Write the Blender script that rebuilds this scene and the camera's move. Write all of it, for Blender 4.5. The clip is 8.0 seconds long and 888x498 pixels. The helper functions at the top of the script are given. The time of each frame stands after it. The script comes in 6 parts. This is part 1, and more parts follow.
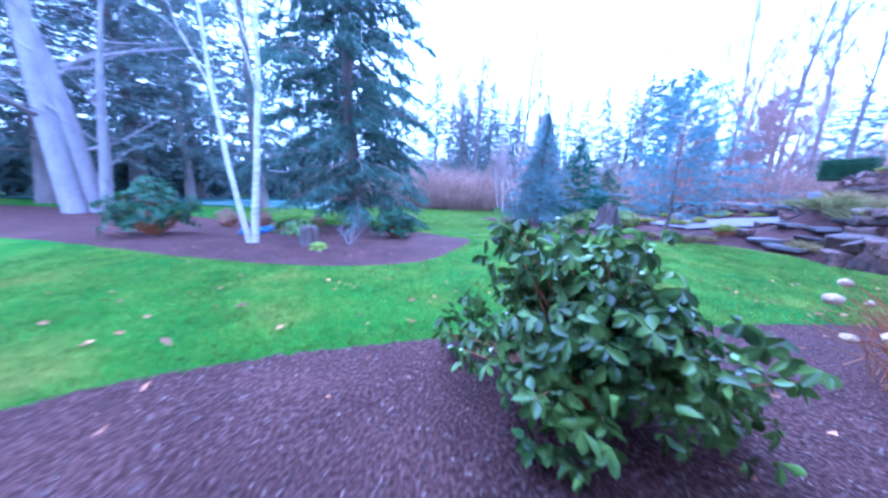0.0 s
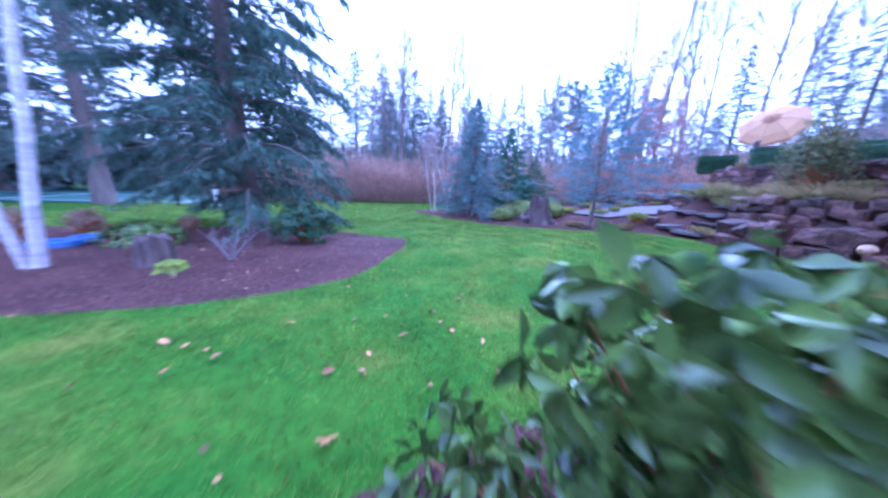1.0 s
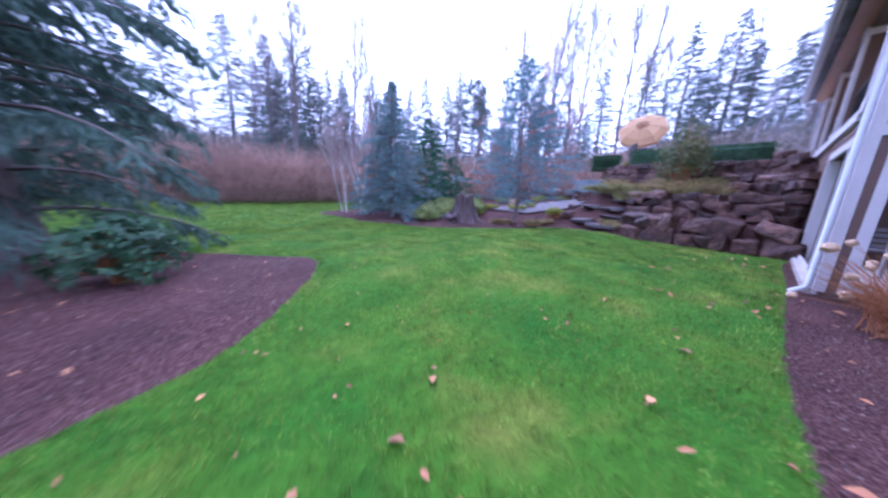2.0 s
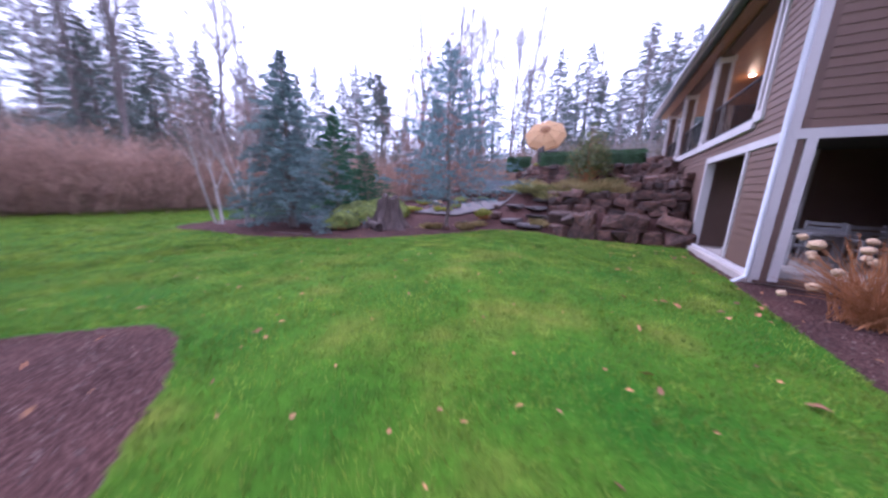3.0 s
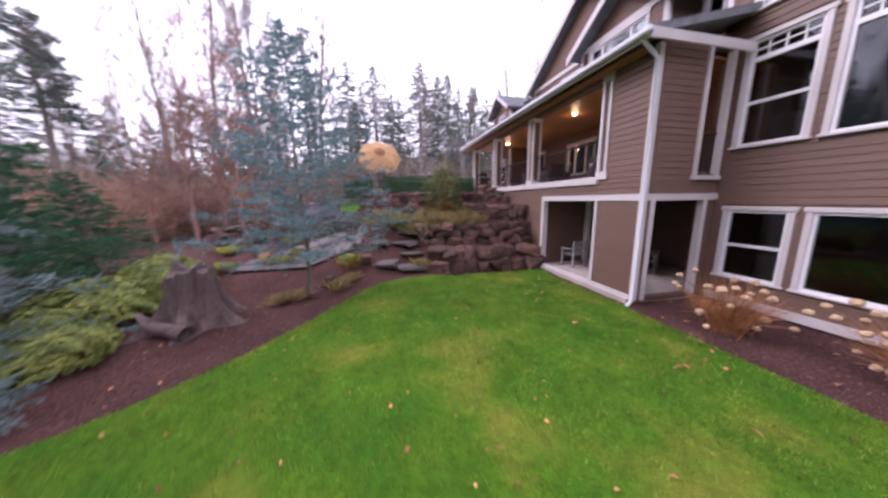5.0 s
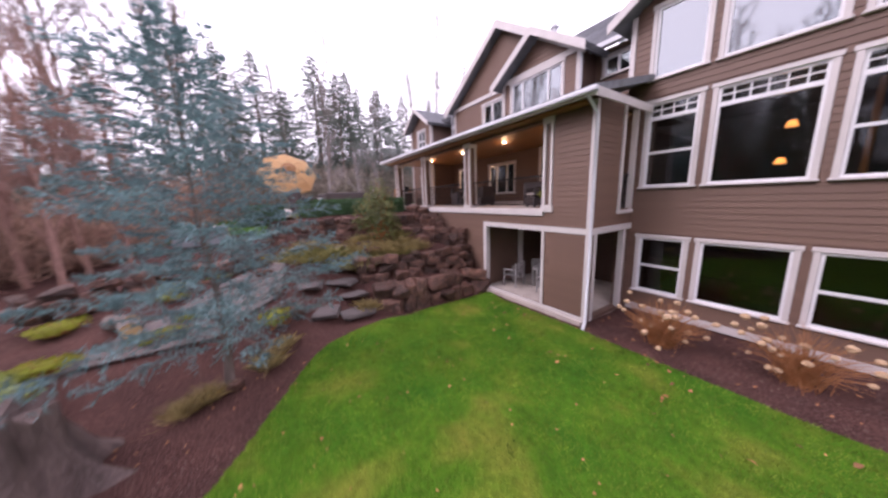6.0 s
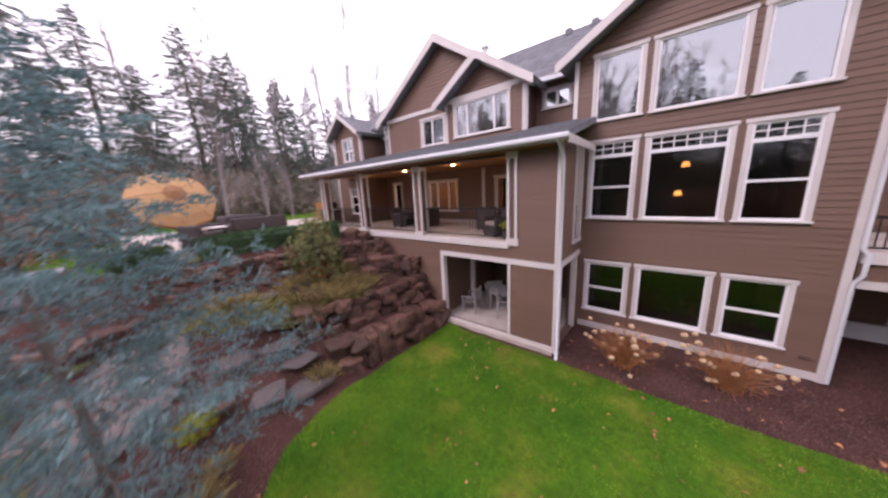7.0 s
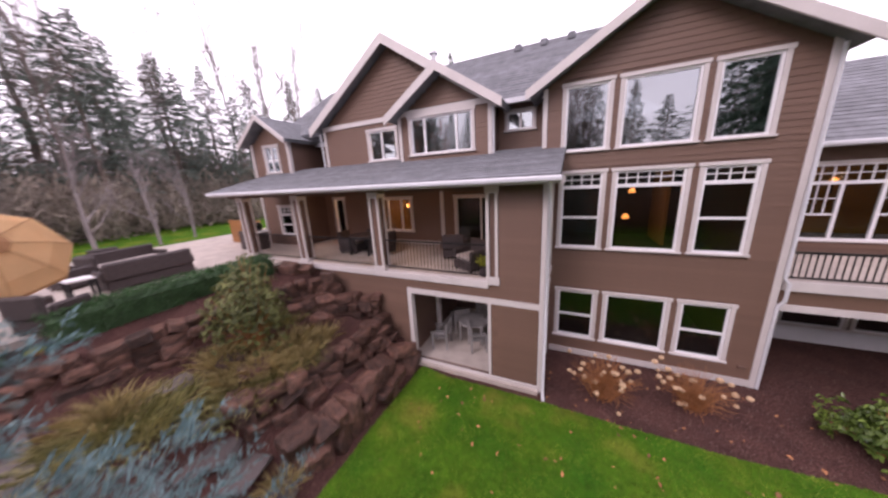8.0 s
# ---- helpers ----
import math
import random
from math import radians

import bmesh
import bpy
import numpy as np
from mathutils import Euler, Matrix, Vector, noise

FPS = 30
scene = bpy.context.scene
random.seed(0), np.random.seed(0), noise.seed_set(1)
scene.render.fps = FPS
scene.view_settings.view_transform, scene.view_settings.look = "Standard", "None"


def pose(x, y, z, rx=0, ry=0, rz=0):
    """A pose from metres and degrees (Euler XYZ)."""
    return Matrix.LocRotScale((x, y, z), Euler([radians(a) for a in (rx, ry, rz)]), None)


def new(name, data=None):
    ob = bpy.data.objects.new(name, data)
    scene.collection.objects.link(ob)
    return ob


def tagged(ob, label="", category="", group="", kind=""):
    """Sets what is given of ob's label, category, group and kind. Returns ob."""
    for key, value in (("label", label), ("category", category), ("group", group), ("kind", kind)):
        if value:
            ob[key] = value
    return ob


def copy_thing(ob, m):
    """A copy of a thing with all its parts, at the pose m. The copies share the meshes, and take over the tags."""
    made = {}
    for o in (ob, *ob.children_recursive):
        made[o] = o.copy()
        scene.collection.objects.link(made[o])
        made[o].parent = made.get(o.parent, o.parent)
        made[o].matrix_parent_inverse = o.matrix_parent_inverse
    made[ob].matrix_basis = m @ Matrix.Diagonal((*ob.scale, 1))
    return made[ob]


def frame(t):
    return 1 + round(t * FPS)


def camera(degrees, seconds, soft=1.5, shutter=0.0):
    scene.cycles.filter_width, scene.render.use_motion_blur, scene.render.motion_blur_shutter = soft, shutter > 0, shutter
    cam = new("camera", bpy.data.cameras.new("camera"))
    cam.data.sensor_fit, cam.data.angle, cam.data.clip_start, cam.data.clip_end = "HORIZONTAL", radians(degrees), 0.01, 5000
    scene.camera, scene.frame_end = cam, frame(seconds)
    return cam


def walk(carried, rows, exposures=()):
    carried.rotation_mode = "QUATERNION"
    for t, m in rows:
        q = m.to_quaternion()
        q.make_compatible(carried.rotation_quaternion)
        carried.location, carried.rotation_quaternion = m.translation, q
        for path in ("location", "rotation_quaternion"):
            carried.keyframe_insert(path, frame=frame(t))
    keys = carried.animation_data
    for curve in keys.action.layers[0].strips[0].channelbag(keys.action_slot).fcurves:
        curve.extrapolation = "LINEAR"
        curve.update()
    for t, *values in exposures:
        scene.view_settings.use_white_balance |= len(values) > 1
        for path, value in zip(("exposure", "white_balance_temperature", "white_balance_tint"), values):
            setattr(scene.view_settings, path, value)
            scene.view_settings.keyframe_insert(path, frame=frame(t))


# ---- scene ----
cam = camera(116.9, 8.0, soft=2.5, shutter=0.6)
METRES, EYE, TILT, LEAN, TURN = 14.7, 1.45, 0.0, 0.0, -7.3
ROWS = [
    (0.0, 0.0, 0.0, 0.0, 0.52, -11.54, -2.57),
    (0.5, -0.0034, 0.0486, -0.0029, -6.46, -12.24, -2.62),
    (1.0, -0.0047, 0.101, -0.002, -14.62, -12.65, -2.58),
    (1.5, -0.0019, 0.1559, -0.0005, -23.68, -12.79, -2.46),
    (3.0, 0.0267, 0.3353, -0.0024, -53.23, -11.8, -1.67),
    (3.5, 0.0424, 0.3972, 0.0047, -63.68, -11.25, -1.16),
    (4.0, 0.0626, 0.4581, 0.02, -74.38, -10.79, -0.61),
    (4.5, 0.0866, 0.5141, 0.0425, -85.05, -10.4, 0.05),
    (6.0, 0.199, 0.6444, 0.1337, -115.96, -10.42, 1.97),
    (6.5, 0.2482, 0.6684, 0.1715, -125.24, -11.05, 2.47),
    (7.0, 0.3046, 0.6816, 0.2097, -133.73, -11.92, 2.83),
    (7.5, 0.3624, 0.6812, 0.2463, -141.4, -12.83, 2.94),
    (8.0, 0.4139, 0.6629, 0.2843, -148.13, -13.93, 2.98),
]
EXPOSURES = [(0.0, 1.7, 3650, 26), (0.5, 1.42, 3720, 33), (1.0, 1.2, 3960, 37), (1.5, 0.98, 4230, 37), (3.0, 0.68, 5150, 37), (4.5, 0.5, 5950, 34), (6.5, 0.34, 6500, 33), (8.0, 0.16, 6700, 33)]
walk(cam, [(t, pose(0, 0, EYE, TILT, LEAN, TURN) @ pose(METRES * x, METRES * y, METRES * z, 90 + pitch, roll, yaw)) for t, x, y, z, yaw, pitch, roll in ROWS], EXPOSURES)

# ---- world and sun: a bright overcast sky ----
world = bpy.data.worlds.new("overcast_sky")
scene.world = world
world.use_nodes = True
wn = world.node_tree.nodes
wl = world.node_tree.links
sky = wn.new("ShaderNodeTexSky")
sky.sky_type, sky.sun_disc = "NISHITA", False
sky.sun_elevation, sky.sun_rotation = radians(38), radians(20)
haze = wn.new("ShaderNodeMix")
haze.data_type = "RGBA"
haze.inputs[0].default_value = 0.93
haze.inputs[7].default_value = (9.3, 9.35, 9.9, 1)
wl.new(sky.outputs[0], haze.inputs[6])
wl.new(haze.outputs[2], wn["Background"].inputs[0])
wn["Background"].inputs[1].default_value = 0.2
sun = new("sun", bpy.data.lights.new("sun", "SUN"))
sun.data.energy, sun.data.angle, sun.data.color = 1.2, radians(25), (1, 0.97, 0.93)
sun.matrix_world = pose(0, 0, 30, 52, 0, 160)

# ---- materials ----


def mat(name, color, rough=0.7, metal=0.0, vary=0.25, scale=6.0, fine=60.0, bump=0.25, random_tint=0.0, island=0.0, spec=0.5, stretch=(1, 1, 1), second=None, relief=0.02):
    """Painted, grown or mineral surface: base colour broken by coarse and fine noise, with a fine relief."""
    m = bpy.data.materials.new(name)
    m.use_nodes = True
    n, l = m.node_tree.nodes, m.node_tree.links
    b = n["Principled BSDF"]
    b.inputs["Roughness"].default_value, b.inputs["Metallic"].default_value = rough, metal
    b.inputs["Specular IOR Level"].default_value = spec
    co = n.new("ShaderNodeTexCoord")
    mp = n.new("ShaderNodeMapping")
    mp.inputs["Scale"].default_value = stretch
    l.new(co.outputs["Object"], mp.inputs[0])
    a, f = n.new("ShaderNodeTexNoise"), n.new("ShaderNodeTexNoise")
    a.inputs["Scale"].default_value, f.inputs["Scale"].default_value = scale, fine
    a.inputs["Detail"].default_value, f.inputs["Detail"].default_value = 5, 3
    l.new(mp.outputs[0], a.inputs["Vector"])
    l.new(mp.outputs[0], f.inputs["Vector"])
    add = n.new("ShaderNodeMath")
    add.operation = "MULTIPLY_ADD"
    l.new(f.outputs[0], add.inputs[0])
    add.inputs[1].default_value = 0.5
    l.new(a.outputs[0], add.inputs[2])
    ramp = n.new("ShaderNodeValToRGB")
    lo = [c * (1 - vary) for c in color]
    hi = [min(1, c * (1 + vary)) for c in (second or color)]
    ramp.color_ramp.elements[0].position, ramp.color_ramp.elements[1].position = 0.45, 1.0
    ramp.color_ramp.elements[0].color, ramp.color_ramp.elements[1].color = (*lo, 1), (*hi, 1)
    l.new(add.outputs[0], ramp.inputs[0])
    out = ramp.outputs[0]
    if random_tint or island:
        src = n.new("ShaderNodeObjectInfo").outputs["Random"] if random_tint else n.new("ShaderNodeNewGeometry").outputs["Random Per Island"]
        amount = random_tint or island
        mr = n.new("ShaderNodeMapRange")
        mr.inputs[3].default_value, mr.inputs[4].default_value = 1 - amount, 1 + amount
        l.new(src, mr.inputs[0])
        hsv = n.new("ShaderNodeHueSaturation")
        l.new(out, hsv.inputs["Color"])
        l.new(mr.outputs[0], hsv.inputs["Value"])
        out = hsv.outputs[0]
    l.new(out, b.inputs["Base Color"])
    if bump:
        bp = n.new("ShaderNodeBump")
        bp.inputs["Strength"].default_value, bp.inputs["Distance"].default_value = bump, relief
        l.new(add.outputs[0], bp.inputs["Height"])
        l.new(bp.outputs[0], b.inputs["Normal"])
    return m


def glass_mat(name, tint, mirror):
    m = bpy.data.materials.new(name)
    m.use_nodes = True
    n, l = m.node_tree.nodes, m.node_tree.links
    n.remove(n["Principled BSDF"])
    g, t, mix = n.new("ShaderNodeBsdfGlossy"), n.new("ShaderNodeBsdfTransparent"), n.new("ShaderNodeMixShader")
    fr, add = n.new("ShaderNodeFresnel"), n.new("ShaderNodeMath")
    g.inputs["Roughness"].default_value, fr.inputs[0].default_value = 0.01, 1.5
    g.inputs["Color"].default_value = (0.92, 0.97, 1, 1)
    t.inputs[0].default_value = tint
    add.inputs[1].default_value = mirror
    l.new(fr.outputs[0], add.inputs[0])
    l.new(add.outputs[0], mix.inputs[0])
    l.new(t.outputs[0], mix.inputs[1])
    l.new(g.outputs[0], mix.inputs[2])
    l.new(mix.outputs[0], n["Material Output"].inputs[0])
    return m


def glow_mat(name, color, strength):
    m = bpy.data.materials.new(name)
    m.use_nodes = True
    b = m.node_tree.nodes["Principled BSDF"]
    b.inputs["Base Color"].default_value = (*color, 1)
    b.inputs["Emission Color"].default_value = (*color, 1)
    b.inputs["Emission Strength"].default_value = strength
    return m


SIDING = mat("brown_siding_paint", (0.148, 0.084, 0.060), 0.6, vary=0.1, scale=0.8, fine=40, bump=0.08, random_tint=0.07)
WALLBACK = mat("brown_wall_paint", (0.13, 0.075, 0.056), 0.65, vary=0.12, scale=1.5, fine=40, bump=0.1)
TRIM = mat("pale_trim_paint", (0.55, 0.505, 0.495), 0.5, vary=0.08, scale=2, fine=30, bump=0.04)
SHINGLE = mat("grey_asphalt_shingle", (0.15, 0.155, 0.17), 0.85, vary=0.35, scale=3, fine=25, bump=0.5, random_tint=0.12, island=0.0)
GUTTER = mat("white_gutter_metal", (0.56, 0.56, 0.59), 0.35, vary=0.05, scale=2, fine=20, bump=0.02)
CEDARWOOD = mat("stained_wood_ceiling", (0.30, 0.13, 0.045), 0.45, vary=0.25, scale=3, fine=30, bump=0.1, stretch=(1, 8, 1))
CONCRETE = mat("beige_concrete", (0.42, 0.36, 0.32), 0.8, vary=0.2, scale=2, fine=40, bump=0.15)
GRAVEL = mat("grey_gravel", (0.125, 0.105, 0.10), 0.9, vary=0.35, scale=4, fine=70, bump=0.6)
# near-black colour stands in for the shade inside rooms and under the patio ceiling
SHADEDARK = mat("painted_room_shade", (0.05, 0.042, 0.038), 0.8, vary=0.15, scale=1, fine=10, bump=0.02)
IRON = mat("black_iron", (0.02, 0.02, 0.022), 0.45, 0.6, vary=0.2, bump=0.05)
WHITE = mat("white_paint", (0.72, 0.71, 0.73), 0.45, vary=0.06, scale=2, fine=30, bump=0.03)
WICKER = mat("dark_wicker", (0.045, 0.032, 0.032), 0.6, vary=0.4, scale=20, fine=120, bump=0.8)
CUSHION = mat("grey_cushion", (0.35, 0.3, 0.28), 0.9, vary=0.15, scale=5, fine=80, bump=0.2)
CANVAS = mat("orange_canvas", (0.64, 0.42, 0.22), 0.85, vary=0.1, scale=2, fine=60, bump=0.1)
CANVASDARK = mat("brown_canvas", (0.25, 0.12, 0.05), 0.85, vary=0.1, scale=2, fine=60, bump=0.1)
ROCK = mat("dark_basalt", (0.02, 0.012, 0.012), 0.45, vary=0.55, scale=3.5, fine=16, bump=1.0, random_tint=0.6, spec=0.35, second=(0.125, 0.062, 0.045), relief=0.09)
SLAB = mat("grey_flagstone", (0.095, 0.078, 0.076), 0.75, vary=0.4, scale=2, fine=20, bump=0.6, random_tint=0.2)
BARK = mat("grey_brown_bark", (0.16, 0.125, 0.11), 0.9, vary=0.45, scale=4, fine=25, bump=0.9, stretch=(1, 1, 0.25))
ALDERBARK = mat("grey_alder_bark", (0.155, 0.125, 0.115), 0.85, vary=0.35, scale=2, fine=15, bump=0.4, stretch=(1, 1, 0.4))
PALEBARK = mat("pale_grey_bark", (0.24, 0.21, 0.21), 0.85, vary=0.3, scale=3, fine=20, bump=0.6, stretch=(1, 1, 0.4))
REDBARK = mat("reddish_twigs", (0.28, 0.16, 0.13), 0.9, vary=0.3, scale=5, fine=25, bump=0.3)
PINKTWIG = mat("pale_pinkish_twigs", (0.36, 0.25, 0.22), 0.9, vary=0.3, scale=5, fine=25, bump=0.2)
BIRCH = mat("white_birch_bark", (0.5, 0.455, 0.43), 0.7, vary=0.4, scale=2.5, fine=16, bump=0.4, stretch=(1, 1, 4))
CEDARLEAF = mat("cedar_foliage", (0.085, 0.135, 0.10), 0.7, vary=0.5, scale=1.2, fine=8, bump=0, island=0.35, spec=0.3)
# fir green made paler and greyer: the haze of distance is in the colour
FIRLEAF = mat("hazy_fir_foliage", (0.125, 0.155, 0.135), 0.75, vary=0.4, scale=0.4, fine=3, bump=0, island=0.3, spec=0.2)
SPRUCELEAF = mat("blue_spruce_foliage", (0.18, 0.255, 0.25), 0.7, vary=0.35, scale=1.2, fine=8, bump=0, island=0.3, spec=0.3)
ATLASLEAF = mat("blue_atlas_foliage", (0.15, 0.245, 0.255), 0.65, vary=0.3, scale=2, fine=10, bump=0, island=0.3, spec=0.3)
GREENSPRUCE = mat("green_spruce_foliage", (0.04, 0.12, 0.06), 0.7, vary=0.35, scale=1.2, fine=8, bump=0, island=0.3, spec=0.3)
RHODO = mat("rhododendron_leaf", (0.013, 0.05, 0.021), 0.25, vary=0.4, scale=2, fine=12, bump=0.15, island=0.55, spec=0.45, second=(0.15, 0.22, 0.04))
RHODOLIGHT = mat("light_shrub_leaf", (0.12, 0.19, 0.05), 0.5, vary=0.3, scale=3, fine=30, bump=0.1, island=0.4, second=(0.33, 0.37, 0.09))
HEDGE = mat("hedge_leaf", (0.05, 0.115, 0.045), 0.5, vary=0.35, scale=3, fine=30, bump=0.1, island=0.4)
YELLOWLEAF = mat("yellow_green_leaf", (0.30, 0.32, 0.03), 0.55, vary=0.3, scale=3, fine=30, bump=0.1, island=0.3)
DRYGRASS = mat("dry_grass", (0.38, 0.30, 0.13), 0.8, vary=0.3, scale=3, fine=30, bump=0, island=0.3)
OLIVE = mat("olive_leaf", (0.06, 0.085, 0.03), 0.55, vary=0.4, scale=3, fine=20, bump=0.1, island=0.5, second=(0.15, 0.16, 0.05))
SEDGE = mat("sedge_blade", (0.14, 0.17, 0.045), 0.7, vary=0.35, scale=3, fine=20, bump=0, island=0.45, second=(0.34, 0.30, 0.12))
STEM = mat("dry_stem", (0.36, 0.15, 0.055), 0.8, vary=0.3, scale=6, fine=40, bump=0.1)
BLOOM = mat("dry_cream_bloom", (0.46, 0.31, 0.19), 0.9, vary=0.25, scale=12, fine=80, bump=0.5)
DEADLEAF = mat("fallen_leaf", (0.26, 0.085, 0.032), 0.75, vary=0.3, scale=1.5, fine=4, bump=0.1, island=0.6, second=(0.42, 0.19, 0.08))
CHIP = mat("bark_chip", (0.095, 0.06, 0.054), 0.9, vary=0.4, scale=8, fine=60, bump=0.2, island=0.5, second=(0.15, 0.1, 0.085))
STUMPWOOD = mat("weathered_stump", (0.12, 0.085, 0.078), 0.9, vary=0.55, scale=5, fine=30, bump=1.0, stretch=(1, 1, 0.2), relief=0.08)
MOSS = mat("moss", (0.16, 0.2, 0.02), 0.95, vary=0.4, scale=8, fine=60, bump=0.6)
COURT = mat("green_court", (0.025, 0.1, 0.075), 0.7, vary=0.12, scale=0.3, fine=20, bump=0.05)
BLUEPLASTIC = mat("blue_plastic", (0.03, 0.08, 0.22), 0.4, vary=0.1, bump=0.02)
GREYCOVER = mat("grey_spa_cover", (0.22, 0.23, 0.25), 0.6, vary=0.15, bump=0.05)
# mixed brown and green, lightened so the colour carries the far wood's haze
UNDERSTOREY = mat("hazy_understorey", (0.15, 0.155, 0.13), 0.9, vary=0.4, scale=0.12, fine=1.5, bump=0, island=0.45, second=(0.29, 0.23, 0.19))
THICKET = mat("bramble_canes", (0.32, 0.2, 0.15), 0.9, vary=0.3, scale=0.3, fine=3, bump=0, island=0.5)
BLADE = mat("grass_blade", (0.042, 0.145, 0.017), 0.6, vary=0.62, scale=1.9, fine=7, bump=0, island=0.45, spec=0.25, second=(0.19, 0.25, 0.03))
WEATHERED = mat("weathered_grey_wood", (0.25, 0.235, 0.235), 0.8, vary=0.25, scale=4, fine=40, bump=0.2)
PANE = glass_mat("window_glass", (0.6, 0.62, 0.62, 1), 0.012)
PANEHIGH = glass_mat("reflective_glass", (0.25, 0.27, 0.28, 1), 0.24)
RAILGLASS = glass_mat("smoked_rail_glass", (0.45, 0.45, 0.47, 1), 0.05)
LAMPGLOW = glow_mat("warm_lamp_glow", (1.0, 0.42, 0.1), 2.0)
CANGLOW = glow_mat("recessed_lamp_glow", (1.0, 0.72, 0.4), 25.0)
# orange wall colour with the warm glow of room lamps painted in
WARMLIGHT = mat("painted_lamplight", (0.55, 0.27, 0.08), 0.7, vary=0.2, scale=1, fine=10, bump=0.02)



def thin(m, amount):
    """Leaves and blades let part of the daylight through."""
    n_, l_ = m.node_tree.nodes, m.node_tree.links
    b_ = n_["Principled BSDF"]
    t_, x_ = n_.new("ShaderNodeBsdfTranslucent"), n_.new("ShaderNodeMixShader")
    l_.new(b_.inputs["Base Color"].links[0].from_socket, t_.inputs["Color"])
    x_.inputs[0].default_value = amount
    l_.new(b_.outputs[0], x_.inputs[1])
    l_.new(t_.outputs[0], x_.inputs[2])
    l_.new(x_.outputs[0], n_["Material Output"].inputs[0])


for m_ in (CEDARLEAF, FIRLEAF, SPRUCELEAF, ATLASLEAF, GREENSPRUCE, HEDGE, YELLOWLEAF, DRYGRASS, OLIVE, SEDGE, UNDERSTOREY, THICKET, BLADE, RHODOLIGHT):
    thin(m_, 0.35)
thin(RHODO, 0.12)

# ---- helpers ----


def bm_object(name, bm, material, parent=None, label="", smooth=False):
    me = bpy.data.meshes.new(name)
    bm.to_mesh(me)
    bm.free()
    if smooth:
        for p in me.polygons:
            p.use_smooth = True
    return link(name, me, material, parent, label)


def link(name, me, material, parent=None, label=""):
    if material is not None and not me.materials:
        me.materials.append(material)
    ob = new(name, me)
    ob.parent = parent
    if label:
        tagged(ob, label)
    return ob


part = bm_object


def thing(name, x, y, z, label, category, group="", kind=""):
    ob = new(name)
    ob.empty_display_size = 0.2
    ob.location = (x, y, z)
    return tagged(ob, label, category, group, kind)


def box(bm, x0, x1, y0, y1, z0, z1, bevel=0.0):
    made = bmesh.ops.create_cube(bm, size=1, matrix=Matrix.LocRotScale(((x0 + x1) / 2, (y0 + y1) / 2, (z0 + z1) / 2), None, (abs(x1 - x0), abs(y1 - y0), abs(z1 - z0))))
    if bevel:
        edges = list({e for v in made["verts"] for e in v.link_edges})
        bmesh.ops.bevel(bm, geom=edges, offset=bevel, segments=1, affect="EDGES")
    return bm


def boxes(*rows, bevel=0.0):
    bm = bmesh.new()
    for r in rows:
        box(bm, *r, bevel=bevel)
    return bm


def tri_mesh(name, verts, faces):
    """A mesh from arrays of corners and faces with one corner count."""
    me = bpy.data.meshes.new(name)
    verts, faces = np.asarray(verts, np.float32), np.asarray(faces, np.int32)
    k = faces.shape[1]
    me.vertices.add(len(verts))
    me.vertices.foreach_set("co", verts.ravel())
    me.loops.add(faces.size)
    me.loops.foreach_set("vertex_index", faces.ravel())
    me.polygons.add(len(faces))
    me.polygons.foreach_set("loop_start", np.arange(0, faces.size, k, dtype=np.int32))
    me.update(calc_edges=True)
    me.validate()
    return me


def tubes(segs, sides=5):
    """Frusta from rows (p, q, radius at p, radius at q)."""
    P, Q = np.array([s[0] for s in segs]), np.array([s[1] for s in segs])
    R, S = np.array([s[2] for s in segs]), np.array([s[3] for s in segs])
    D = Q - P
    D /= np.linalg.norm(D, axis=1, keepdims=True) + 1e-9
    ref = np.where(np.abs(D[:, 2:3]) > 0.9, [[1.0, 0, 0]], [[0, 0, 1.0]])
    U = np.cross(D, ref)
    U /= np.linalg.norm(U, axis=1, keepdims=True) + 1e-9
    V = np.cross(D, U)
    a = np.arange(sides) * 2 * np.pi / sides
    ring = np.cos(a)[None, :, None] * U[:, None] + np.sin(a)[None, :, None] * V[:, None]
    lo, hi = P[:, None] + ring * R[:, None, None], Q[:, None] + ring * S[:, None, None]
    verts = np.concatenate([lo, hi], 1).reshape(-1, 3)
    base = np.arange(len(segs))[:, None] * 2 * sides
    i, j = np.arange(sides), (np.arange(sides) + 1) % sides
    quad = np.stack([i, j, j + sides, i + sides], 1)
    return verts, (base[:, :, None] + quad[None]).reshape(-1, 4)


def pipe(points, radii, sides=9):
    """One continuous tube along points."""
    P = np.array(points, float)
    D = np.gradient(P, axis=0)
    D /= np.linalg.norm(D, axis=1, keepdims=True) + 1e-9
    ref = np.array([1.0, 0, 0]) if abs(D.mean(0)[2]) > 0.6 else np.array([0, 0, 1.0])
    U = np.cross(D, ref)
    U /= np.linalg.norm(U, axis=1, keepdims=True) + 1e-9
    V = np.cross(D, U)
    a = np.arange(sides) * 2 * np.pi / sides
    verts = (P[:, None] + (np.cos(a)[None, :, None] * U[:, None] + np.sin(a)[None, :, None] * V[:, None]) * np.array(radii)[:, None, None]).reshape(-1, 3)
    faces = [(k * sides + i, k * sides + (i + 1) % sides, (k + 1) * sides + (i + 1) % sides, (k + 1) * sides + i) for k in range(len(P) - 1) for i in range(sides)]
    return verts, np.array(faces)


def unit(v):
    return v / (np.linalg.norm(v, axis=-1, keepdims=True) + 1e-9)


